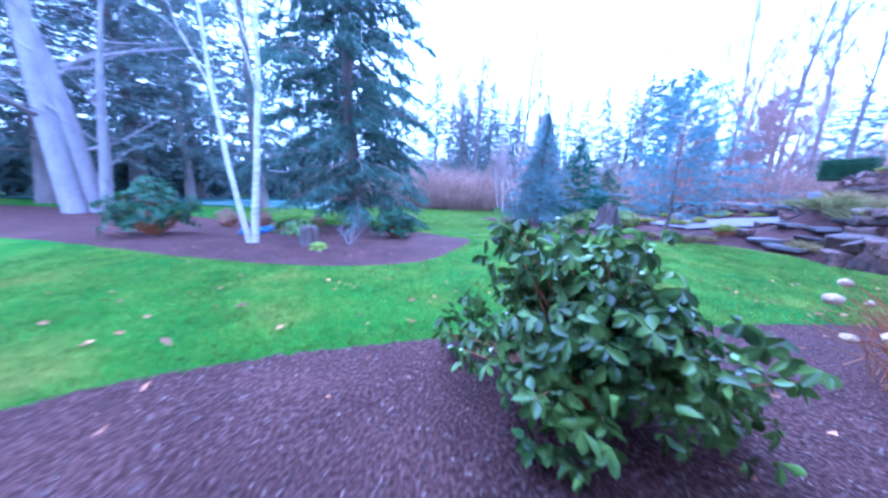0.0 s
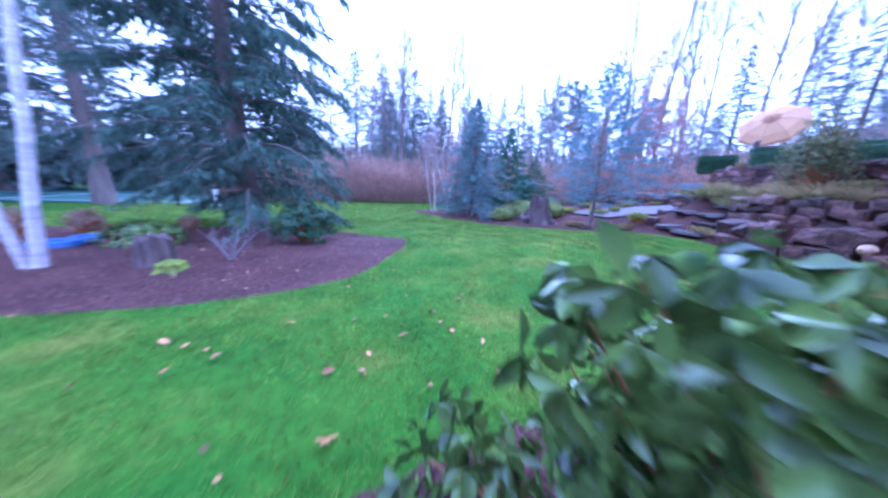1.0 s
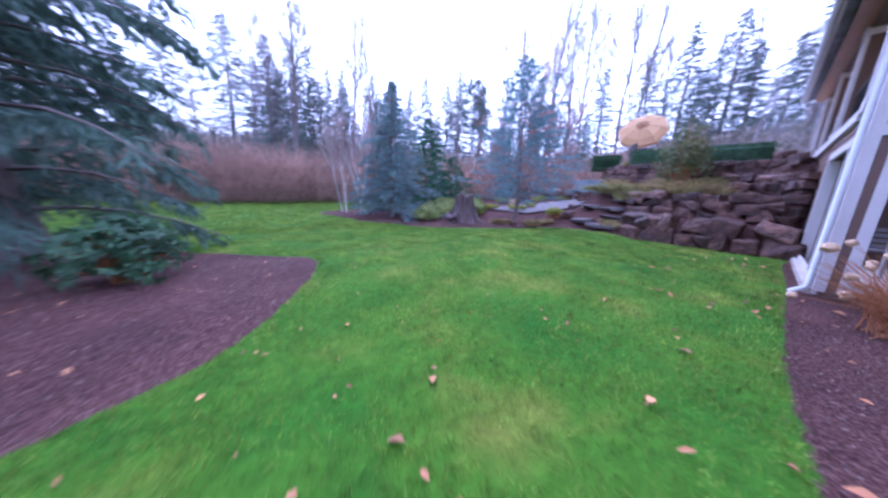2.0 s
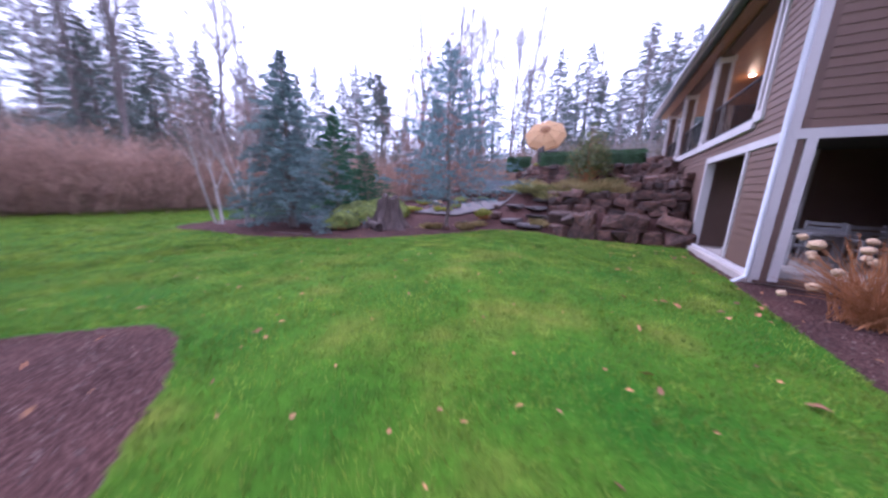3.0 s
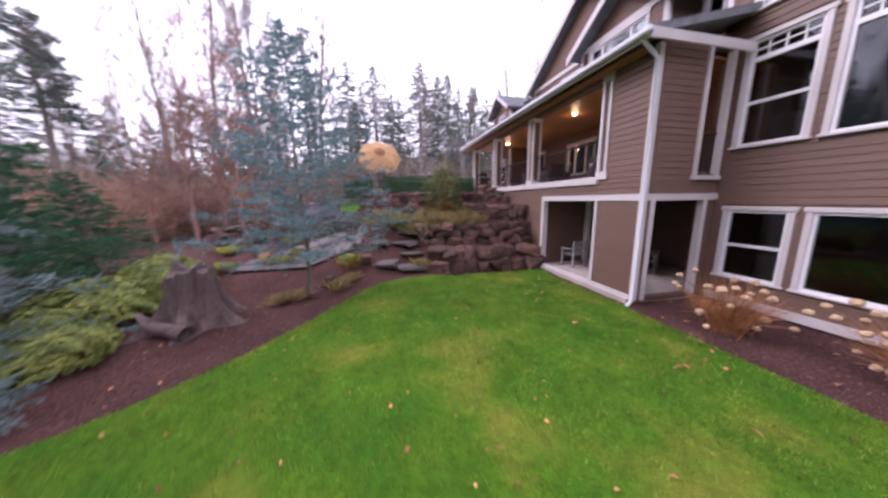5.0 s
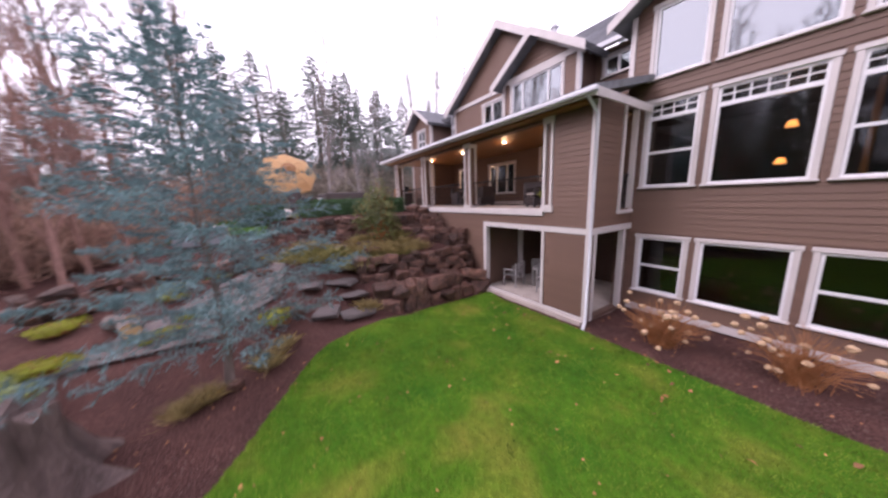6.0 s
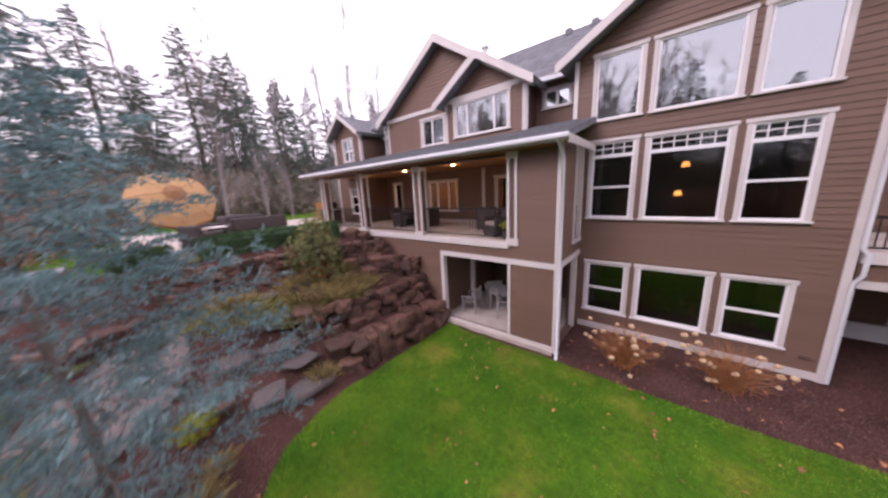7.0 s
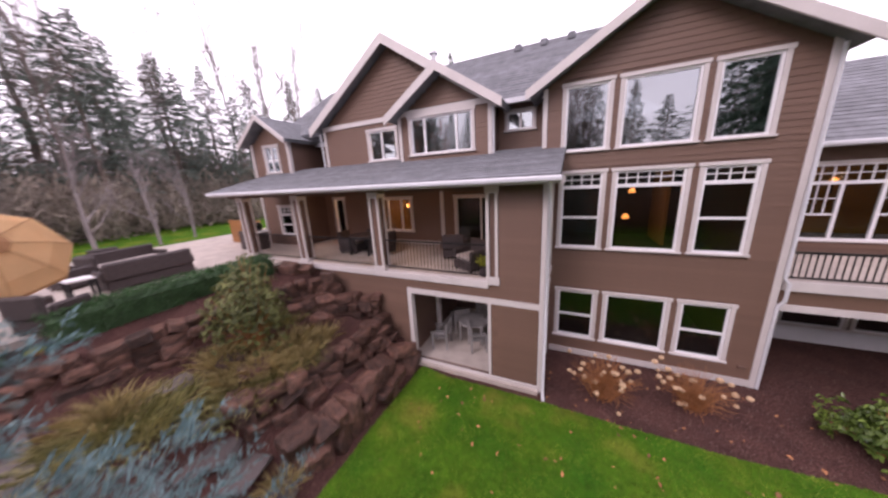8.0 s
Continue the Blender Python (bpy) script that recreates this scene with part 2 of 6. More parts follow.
def spikes(P, D, L, k, size, width, rng, spread=0.8, droop=0.0):
    """k thin leaves along each twig (start P, way D, length L): pointed blades that lean off the twig."""
    n = len(P)
    u = (np.arange(k)[None, :] + rng.random((n, k))) / k
    base = P[:, None] + D[:, None] * (u * L[:, None])[..., None]
    way = unit(D[:, None] + rng.normal(0, spread, (n, k, 3)) + np.array([0, 0, -droop]))
    side = unit(np.cross(way, rng.normal(0, 1, (n, k, 3))))
    s = size * (0.6 + 0.8 * rng.random((n, k, 1)))
    w = width * (0.7 + 0.6 * rng.random((n, k, 1)))
    a, b, c = base - side * w * 0.4, base + way * s * 0.45 + side * w, base + way * s
    d = base + way * s * 0.45 - side * w
    verts = np.stack([a, b, c, d], 2).reshape(-1, 3)
    return verts, np.arange(len(verts)).reshape(-1, 4)


def leaves(P, way, up, length, width, fold=0.25, bend=0.25):
    """Folded leaves: two faces along a midrib, tip bent down."""
    side = unit(np.cross(way, up))
    up = np.cross(side, way)
    L, W = length[:, None], width[:, None]
    mid = P + way * L * 0.5
    tip = P + way * L - up * L * bend
    left, right = mid + side * W + up * W * fold, mid - side * W + up * W * fold
    left2, right2 = P + way * L * 0.8 + side * W * 0.75 - up * L * bend * 0.4, P + way * L * 0.8 - side * W * 0.75 - up * L * bend * 0.4
    verts = np.stack([P, left, left2, tip, right2, right], 1).reshape(-1, 3)
    b = np.arange(len(P))[:, None] * 6
    return verts, np.concatenate([b + [[0, 1, 2, 3]], b + [[0, 3, 4, 5]]], 0)


# ---- the lie of the land ----


def smooth(a, b, v):
    t = np.clip((v - a) / (b - a), 0, 1)
    return t * t * (3 - 2 * t)


def height(x, y):
    x, y = np.asarray(x, float), np.asarray(y, float)
    near = np.interp(x, [11.7, 12.0, 12.5, 12.9, 14.2, 14.9, 15.4, 16.6, 40], [0, 0.75, 0.85, 1.45, 1.75, 2.0, 2.75, 3.0, 3.0])
    steps = np.interp(x, [11.6, 12.8, 14.3, 15.2, 15.7, 16.6, 40], [0.1, 0.65, 1.5, 1.95, 2.7, 3.0, 3.0])
    path = np.interp(x, [10.8, 12.7, 14.7, 15.8, 16.6, 20, 40], [0, 0.6, 0.95, 1.1, 1.2, 1.35, 3.0])
    h = near + (steps - near) * smooth(5.6, 6.8, y)
    h = h + (path - h) * smooth(7.9, 9.3, y)
    far = np.minimum(h, 0.45)
    h = h + (far - h) * smooth(11.5, 17, y)
    h = np.where((y < 2.1) & (x < 19.9), 0.0, h)
    return h + 0.03 * np.sin(x * 0.7 + 1) * np.cos(y * 0.6) * smooth(2.6, 5, y)


ISLAND = [(1.9, 8.1), (1.45, 7.1), (0.62, 5.98), (-0.3, 5.5), (-1.4, 5.2), (-2.5, 5.25), (-3.63, 5.45), (-6.34, 6.34), (-9, 7.06), (-16, 8.2), (-22, 9), (-22, 16), (-12, 15), (-7, 11.5), (-3.6, 11.8), (-1.2, 11.2), (0.6, 9.75), (1.6, 8.9)]
HOUSEBED = [(-30, -2), (-8, 0.2), (-4, 1.2), (-2.55, 1.8), (-1.84, 2.12), (-1.09, 2.35), (0.6, 2.6), (2.56, 2.62), (4.11, 2.74), (5.86, 2.68), (7.42, 2.62), (8.6, 2.6), (11.2, 2.62), (11.3, 2.0), (11.3, -30), (-30, -30)]
HILLBED = [(4.3, 16.9), (4.75, 15.2), (5.1, 13.4), (5.8, 12.4), (6.3, 11.5), (7.46, 10.4), (8.8, 9.5), (10.1, 8.75), (10.75, 8.2), (11.2, 7.0), (11.35, 6.0), (11.35, 4.2), (11.3, 2.4), (11.3, -20), (23, -20), (23, 6), (25, 12), (30, 14), (30, 24), (14, 19.5), (8, 19), (5.2, 18.2)]


def inside_distance(poly, x, y):
    """Signed distance to a polygon's outline, positive inside."""
    d = np.full(x.shape, 1e9)
    odd = np.zeros(x.shape, bool)
    for (ax, ay), (bx, by) in zip(poly, poly[1:] + poly[:1]):
        ex, ey = bx - ax, by - ay
        t = np.clip(((x - ax) * ex + (y - ay) * ey) / (ex * ex + ey * ey), 0, 1)
        d = np.minimum(d, np.hypot(x - ax - t * ex, y - ay - t * ey))
        crosses = (ay > y) != (by > y)
        odd ^= crosses & (x < ax + (y - ay) / (ey if ey else 1e-9) * ex)
    return np.where(odd, d, -d)


def rounded(poly, rounds=2):
    for _ in range(rounds):
        out = []
        for (ax, ay), (bx, by) in zip(poly, poly[1:] + poly[:1]):
            out += [(0.75 * ax + 0.25 * bx, 0.75 * ay + 0.25 * by), (0.25 * ax + 0.75 * bx, 0.25 * ay + 0.75 * by)]
        poly = out
    return poly


BEDS = [rounded(p) for p in (ISLAND, HOUSEBED, HILLBED)]


def bed(x, y):
    return np.max([inside_distance(p, x, y) for p in BEDS], axis=0)

# ---- ground: one sheet to the horizon ----
gx = np.concatenate([[-1500, -600, -250, -120, -70, -45, -32], np.arange(-24, 24.01, 0.2), [26, 30, 36, 45, 70, 120, 250, 600, 1500]])
gy = np.concatenate([[-1500, -600, -250, -120, -60, -30, -18, -12], np.arange(-8, 24.01, 0.2), [26, 29, 33, 40, 55, 80, 120, 250, 600, 1500]])
GX, GY = np.meshgrid(gx, gy)
bed_at = bed(GX, GY)
GZ = height(GX, GY) - 0.03 * smooth(-0.1, 0.15, bed_at)
rough = np.array([noise.noise((a * 1.7, b * 1.7, 0)) for a, b in zip(GX.ravel(), GY.ravel())]).reshape(GX.shape)
GZ = GZ + rough * np.where(bed_at > 0, 0.035, 0.015)
idx = np.arange(GX.size).reshape(GX.shape)
quads = np.stack([idx[:-1, :-1], idx[:-1, 1:], idx[1:, 1:], idx[1:, :-1]], -1).reshape(-1, 4)
me = tri_mesh("ground", np.stack([GX, GY, GZ], -1).reshape(-1, 3), quads)
at = me.attributes.new("bed", "FLOAT", "POINT")
at.data.foreach_set("value", np.clip(bed_at, -1, 1).astype(np.float32).ravel())
for p in me.polygons:
    p.use_smooth = True

GROUND = bpy.data.materials.new("lawn_and_bark_mulch")
GROUND.use_nodes = True
n, l = GROUND.node_tree.nodes, GROUND.node_tree.links
b = n["Principled BSDF"]
b.inputs["Roughness"].default_value = 0.9
b.inputs["Specular IOR Level"].default_value = 0.1
co = n.new("ShaderNodeTexCoord")


def noise_node(scale, detail, stretch=None):
    t = n.new("ShaderNodeTexNoise")
    t.inputs["Scale"].default_value, t.inputs["Detail"].default_value = scale, detail
    l.new(co.outputs["Object"], t.inputs["Vector"])
    return t.outputs[0]


def ramp_node(src, *stops):
    r = n.new("ShaderNodeValToRGB")
    while len(r.color_ramp.elements) < len(stops):
        r.color_ramp.elements.new(0.5)
    for e, (at_, c) in zip(r.color_ramp.elements, stops):
        e.position, e.color = at_, (*c, 1)
    l.new(src, r.inputs[0])
    return r.outputs[0]


def mix_node(kind, f, a_, b_):
    m = n.new("ShaderNodeMix")
    m.data_type, m.blend_type = "RGBA", kind
    for i, v in ((0, f), (6, a_), (7, b_)):
        if isinstance(v, (int, float)):
            m.inputs[i].default_value = v
        else:
            l.new(v, m.inputs[i])
    return m.outputs[2]


broad, tuft, chips = noise_node(0.55, 4), noise_node(9, 5), noise_node(38, 6)
broad2 = noise_node(0.8, 6)
lawn = ramp_node(broad2, (0.3, (0.035, 0.14, 0.008)), (0.54, (0.075, 0.18, 0.01)), (0.74, (0.22, 0.225, 0.033)))
lawn = mix_node("MULTIPLY", 0.6, lawn, ramp_node(tuft, (0.3, (0.4, 0.4, 0.4)), (0.7, (1, 1, 1))))
mulch = ramp_node(chips, (0.32, (0.036, 0.017, 0.015)), (0.52, (0.088, 0.043, 0.037)), (0.7, (0.165, 0.096, 0.084)))
mulch = mix_node("MULTIPLY", 0.5, mulch, ramp_node(noise_node(1.3, 3), (0.3, (0.5, 0.48, 0.5)), (0.7, (1.2, 1.1, 1.05))))
edge = n.new("ShaderNodeAttribute")
edge.attribute_name = "bed"
wob = n.new("ShaderNodeMath")
wob.operation = "MULTIPLY_ADD"
l.new(tuft, wob.inputs[0])
wob.inputs[1].default_value = 0.16
l.new(edge.outputs["Fac"], wob.inputs[2])
mask = ramp_node(wob.outputs[0], (0.06, (0, 0, 0)), (0.1, (1, 1, 1)))
l.new(mix_node("MIX", mask, lawn, mulch), b.inputs["Base Color"])
bp = n.new("ShaderNodeBump")
bp.inputs["Strength"].default_value, bp.inputs["Distance"].default_value = 0.9, 0.04
l.new(chips, bp.inputs["Height"])
l.new(bp.outputs[0], b.inputs["Normal"])
ground = link("ground", me, GROUND)
tagged(ground, "green winter lawn with brown bark mulch beds", "ground", kind="structure")

rng = np.random.default_rng(4)


def place(name, pts, label, category, material, kind="stuff", verts=None, faces=None):
    return tagged(link(name, tri_mesh(name, verts, faces), material), label, category, kind=kind)


# grass blades over the lawn, thicker towards the walk
def blades(count, x0, x1, y0, y1, h, w, name):
    x, y = rng.uniform(x0, x1, count), rng.uniform(y0, y1, count)
    keep = bed(x, y) < -0.02
    keep &= rng.random(count) < 0.55 + 0.45 * (np.sin(x * 2.3 + np.cos(y * 3.1)) * np.cos(y * 1.9) > -0.4)
    x, y = x[keep], y[keep]
    P = np.stack([x, y, height(x, y) - 0.01], 1)
    a = rng.uniform(0, 2 * np.pi, len(x))
    lean = rng.normal(0, 0.5, (len(x), 2))
    hh = h * rng.uniform(0.5, 1.3, len(x))
    side = np.stack([np.cos(a), np.sin(a), 0 * a], 1) * w
    tip = P + np.stack([lean[:, 0] * hh, lean[:, 1] * hh, hh], 1)
    v = np.stack([P - side, P + side, tip], 1).reshape(-1, 3)
    place(name, None, "short green lawn grass with straw patches", "grass", BLADE, verts=v, faces=np.arange(len(v)).reshape(-1, 3))


blades(330000, -7, 11.5, 1.5, 13, 0.05, 0.005, "grass")
blades(90000, -9, 9, 12, 26, 0.07, 0.012, "grass")

# bark chips and fallen leaves
cx, cy = rng.uniform(-4, 9, 26000), rng.uniform(-1.5, 12.5, 26000)
k = bed(cx, cy) > 0.0
cx, cy = cx[k], cy[k]
P = np.stack([cx, cy, height(cx, cy) - 0.015], 1)
way = unit(np.stack([rng.normal(0, 1, len(cx)), rng.normal(0, 1, len(cx)), rng.normal(0.15, 0.3, len(cx))], 1))
v, f = leaves(P, way, np.array([[0, 0, 1.0]]) + rng.normal(0, 0.3, way.shape), rng.uniform(0.015, 0.05, len(cx)), rng.uniform(0.003, 0.009, len(cx)), 0.1, 0.05)
place("bark_chips", None, "loose dark brown bark chips on the beds", "mulch", CHIP, verts=v, faces=f)
lx, ly = rng.uniform(-5, 11, 640), rng.uniform(0.4, 12.5, 640)
P = np.stack([lx, ly, height(lx, ly) + 0.035], 1)
way = unit(np.stack([rng.normal(0, 1, 640), rng.normal(0, 1, 640), rng.normal(0.1, 0.15, 640)], 1))
leaf_size = np.where(ly > 4.5, 0.6, 1.0)
v, f = leaves(P, way, np.array([[0, 0, 1.0]]) + rng.normal(0, 0.25, way.shape), leaf_size * rng.uniform(0.03, 0.13, 640), leaf_size * rng.uniform(0.01, 0.04, 640), 0.3, 0.15)
place("fallen_leaves", None, "scattered dry brown leaves lying on the lawn", "leaves", DEADLEAF, verts=v, faces=f)

# ---- house ----
house = thing("house", 8, 0, 0, "three-storey brown lap-sided house with pale trim and grey roofs", "house")
hi = Matrix.Translation((8, 0, 0)).inverted()


def under(ob, parent=house):
    ob.parent = parent
    ob.matrix_parent_inverse = hi
    return ob


def hpart(name, bm, material, label=""):
    return under(bm_object(name, bm, material, None, label))


def hparts(name, rows, material):
    """One part for each box."""
    for r_ in rows:
        hpart(name, boxes(r_), material)


def pierced(u0, u1, z0, z1, holes, place_at):
    """One closed wall with its openings; place_at(u, w, z) gives a corner, w is 0 on one face and 1 on the other."""
    us = sorted({u0, u1, *[min(max(c, u0), u1) for h in holes for c in h[:2]]})
    zs = sorted({z0, z1, *[min(max(c, z0), z1) for h in holes for c in h[2:4]]})
    solid = {(i, j) for i in range(len(us) - 1) for j in range(len(zs) - 1) if not any(h[0] < (us[i] + us[i + 1]) / 2 < h[1] and h[2] < (zs[j] + zs[j + 1]) / 2 < h[3] for h in holes)}
    bm = bmesh.new()
    made = {}

    def corner(i, j, w):
        if (i, j, w) not in made:
            made[i, j, w] = bm.verts.new(place_at(us[i], w, zs[j]))
        return made[i, j, w]

    for i, j in solid:
        for w in (0, 1):
            bm.faces.new([corner(i + a, j + c, w) for a, c in ((0, 0), (1, 0), (1, 1), (0, 1))])
        for (di, dj), (p, q) in (((-1, 0), ((0, 0), (0, 1))), ((1, 0), ((1, 0), (1, 1))), ((0, -1), ((0, 0), (1, 0))), ((0, 1), ((0, 1), (1, 1)))):
            if (i + di, j + dj) not in solid:
                bm.faces.new((corner(i + p[0], j + p[1], 0), corner(i + q[0], j + q[1], 0), corner(i + q[0], j + q[1], 1), corner(i + p[0], j + p[1], 1)))
    bmesh.ops.recalc_face_normals(bm, faces=bm.faces)
    return bm


def wall(x0, x1, z0, z1, y, holes=(), thick=0.2, label=""):
    return hpart("wall", pierced(x0, x1, z0, z1, holes, lambda u, w, z: (u, y - (0.025 if w else thick), z)), WALLBACK, label)


def wall_x(y0, y1, z0, z1, x, holes=(), thick=0.2):
    return hpart("wall", pierced(y0, y1, z0, z1, holes, lambda u, w, z: (x + (thick if w else 0.025), u, z)), WALLBACK)


plank_bm = bmesh.new()
LAP = 0.14
vs = [plank_bm.verts.new(c) for c in ((0, -0.03, 0), (0, 0.0, 0), (0, -0.016, LAP + 0.01), (0, -0.03, LAP + 0.01), (1, -0.03, 0), (1, 0.0, 0), (1, -0.016, LAP + 0.01), (1, -0.03, LAP + 0.01))]
for q in ((0, 1, 2, 3), (7, 6, 5, 4), (1, 5, 6, 2), (0, 4, 5, 1), (3, 2, 6, 7), (4, 0, 3, 7)):
    plank_bm.faces.new([vs[i] for i in q])
bmesh.ops.recalc_face_normals(plank_bm, faces=plank_bm.faces)
PLANK = bpy.data.meshes.new("plank")
plank_bm.to_mesh(PLANK)
PLANK.materials.append(SIDING)
far_planks = []
count_planks = [0]


def planks(x0, x1, z0, z1, y, holes=(), gable=None, near=True, facing=0.0, origin=None):
    """Lap boards course by course. gable: (apex x, apex z, slope) clips them under a roof."""
    z = z0
    while z < z1 - 0.02:
        a, c = x0, x1
        if gable:
            gx_, gz_, s = gable
            half = (gz_ - z - LAP) / s
            a, c = max(a, gx_ - half), min(c, gx_ + half)
        m = z + LAP * 0.5
        cur = a
        spans = []
        for h in sorted(h for h in holes if h[2] - 0.02 < m < h[3] + 0.02):
            if h[0] > cur:
                spans.append((cur, min(h[0], c)))
            cur = max(cur, h[1])
        if cur < c:
            spans.append((cur, c))
        for p, q in spans:
            if q - p > 0.05:
                if origin is None:
                    mtx = Matrix.Translation((p, y, z)) @ Matrix.Diagonal((q - p, 1, 1, 1))
                else:
                    mtx = origin @ Matrix.Translation((p, y, z)) @ Matrix.Diagonal((q - p, 1, 1, 1))
                if near and count_planks[0] < 300:
                    count_planks[0] += 1
                    ob = new("plank", PLANK)
                    ob.parent, ob.matrix_parent_inverse = house, hi
                    ob.matrix_basis = mtx
                else:
                    far_planks.append(mtx)
        z += LAP


def window(x0, x1, z0, z1, y, mullions=(), grid=0.0, sash=False, glass=None, trim=0.09, parent=house, cols=4, lites=()):
    """Trim boards, frame, panes and sill of one window; mullions: x of uprights; grid: height of a band of small panes on top."""
    w = under(new("window"), parent)
    w.matrix_basis = Matrix.Translation((x0, y, z0))
    base = Matrix.Translation((x0, y, z0)).inverted()

    def sub(name, bm, material):
        ob = bm_object(name, bm, material)
        ob.parent, ob.matrix_parent_inverse = w, base
        return ob

    t = trim
    bm = boxes((x0, x0 + t, y - 0.06, y + 0.03, z0 + 0.05, z1 - t), (x1 - t, x1, y - 0.06, y + 0.03, z0 + 0.05, z1 - t), (x0 - 0.03, x1 + 0.03, y - 0.06, y + 0.04, z1 - t, z1), bevel=0.006)
    sub("window_trim", bm, TRIM)
    sub("window_sill", boxes((x0 - 0.03, x1 + 0.03, y - 0.06, y + 0.07, z0, z0 + 0.05), bevel=0.01), TRIM)
    ix0, ix1, iz0, iz1 = x0 + t, x1 - t, z0 + 0.05, z1 - t
    s = 0.05
    rows = [(ix0, ix0 + s, y - 0.1, y - 0.01, iz0, iz1), (ix1 - s, ix1, y - 0.1, y - 0.01, iz0, iz1), (ix0 + s, ix1 - s, y - 0.1, y - 0.01, iz0, iz0 + s), (ix0 + s, ix1 - s, y - 0.1, y - 0.01, iz1 - s, iz1)]
    top = iz1 - s
    if grid:
        top = iz1 - grid
        rows.append((ix0 + s, ix1 - s, y - 0.1, y - 0.005, top - 0.06, top + 0.03))
        for i in range(1, cols):
            gx_ = ix0 + (ix1 - ix0) * i / cols
            rows.append((gx_ - 0.012, gx_ + 0.012, y - 0.08, y - 0.03, top + 0.03, iz1 - s))
        rows.append((ix0 + s, ix1 - s, y - 0.079, y - 0.031, (top + iz1) / 2 - 0.012, (top + iz1) / 2 + 0.012))
    for m in mullions:
        rows.append((m - 0.035, m + 0.035, y - 0.1, y - 0.008, iz0 + s, top - (0.06 if grid else 0)))
    for la, lb in lites:
        zm = iz0 + (top - iz0) * 0.45
        rows.append((la, lb, y - 0.095, y - 0.012, zm - 0.025, zm + 0.025))
        for i in (1, 2):
            gx_ = la + (lb - la) * i / 3
            rows.append((gx_ - 0.012, gx_ + 0.012, y - 0.08, y - 0.03, zm + 0.025, top - 0.06))
        gz_ = (zm + top) / 2
        rows.append((la, lb, y - 0.079, y - 0.031, gz_ - 0.012, gz_ + 0.012))
    if sash:
        zm = iz0 + (top - iz0) * 0.5
        rows.append((ix0 + s, ix1 - s, y - 0.095, y - 0.012, zm - 0.03, zm + 0.03))
    sub("window_frame", boxes(*rows), WHITE)
    edges = [ix0 + s, *mullions, ix1 - s]
    for a, c in zip(edges, edges[1:]):
        p = sub("pane", boxes((a, c, y - 0.06, y - 0.05, iz0 + s, iz1 - s)), glass or PANE)
        p.visible_shadow = False
    return w


def rake(ax, az, half, slope, y, depth, width=0.24):
    """Two pale boards that follow a gable's edge."""
    for s in (-1, 1):
        bm = bmesh.new()
        ends = [(ax, az), (ax + s * half, az - half * slope)]
        pts = [(x, yy, z - dz) for (x, z) in ends for yy in (y - 0.05, y) for dz in (0, width)]
        v_ = [bm.verts.new(p) for p in pts]
        for q in ((0, 1, 3, 2), (4, 6, 7, 5), (0, 4, 5, 1), (2, 3, 7, 6), (0, 2, 6, 4), (1, 5, 7, 3)):
            bm.faces.new([v_[i] for i in q])
        bmesh.ops.recalc_face_normals(bm, faces=bm.faces)
        hpart("rake_board", bm, TRIM)


def roof_slab(corners, thick=0.14, name="roof"):
    """A roof plane through four corners, eave first; each course of shingles is a part stepped on it."""
    a, b_, c, d = [Vector(p) for p in corners]
    nrm = (b_ - a).cross(d - a).normalized()
    if nrm.z < 0:
        nrm = -nrm

    def block(lo, hi_):
        bm = bmesh.new()
        v_ = [bm.verts.new(q) for q in lo + hi_]
        for q in ((0, 1, 2, 3), (4, 5, 6, 7), (0, 1, 5, 4), (1, 2, 6, 5), (2, 3, 7, 6), (3, 0, 4, 7)):
            bm.faces.new([v_[j] for j in q])
        bmesh.ops.recalc_face_normals(bm, faces=bm.faces)
        return bm

    base = hpart(name, block([q - nrm * thick for q in (a, b_, c, d)], [a, b_, c, d]), SHINGLE)
    rows = max(2, int((d - a).length / 0.22))
    for i in range(rows):
        t0, t1 = i / rows, min(1, (i + 1) / rows + 0.1 / rows)
        p = [a.lerp(d, t0), b_.lerp(c, t0), b_.lerp(c, t1), a.lerp(d, t1)]
        course = bm_object("shingle_course", block([q - nrm * 0.004 for q in p], [p[0] + nrm * 0.022, p[1] + nrm * 0.022, p[2] + nrm * 0.002, p[3] + nrm * 0.002]), SHINGLE)
        course.parent = base
    return base


# main gabled block
MX0, MX1, MY = 2.74, 8.1, 0.2
APEX, APEXZ, SL = 5.47, 9.68, 0.605
LOW = [(6.41, 7.58, 0.6, 2.25), (4.67, 6.28, 0.6, 2.25), (3.37, 4.53, 0.6, 2.25)]
MID = [(6.45, 7.63, 3.5, 5.74), (4.67, 6.32, 3.5, 5.74), (3.38, 4.53, 3.5, 5.74)]
TOP = [(6.45, 7.63, 6.2, 7.95), (4.66, 6.32, 6.2, 7.95), (3.38, 4.53, 6.2, 7.95)]
holes = LOW + MID + TOP
wall(MX0, MX1, 0, 7.9, MY, [(a + 0.05, b_ - 0.05, c + 0.03, d - 0.05) for a, b_, c, d in holes])
bm = bmesh.new()
g = [bm.verts.new(p) for yy in (MY - 0.2, MY - 0.025) for p in ((MX0, yy, 7.9), (MX1, yy, 7.9), (APEX, yy, 9.5))]
for q in ((0, 1, 2), (3, 5, 4), (0, 3, 4, 1), (1, 4, 5, 2), (2, 5, 3, 0)):
    bm.faces.new([g[i] for i in q])
hpart("gable", bm, WALLBACK)
planks(MX0 + 0.1, MX1, 0.2, 9.5, MY, holes, gable=(APEX, APEXZ - 0.15, SL))
hpart("base_trim", boxes((MX0, 7.7, MY - 0.02, MY + 0.025, 0.02, 0.2)), TRIM)
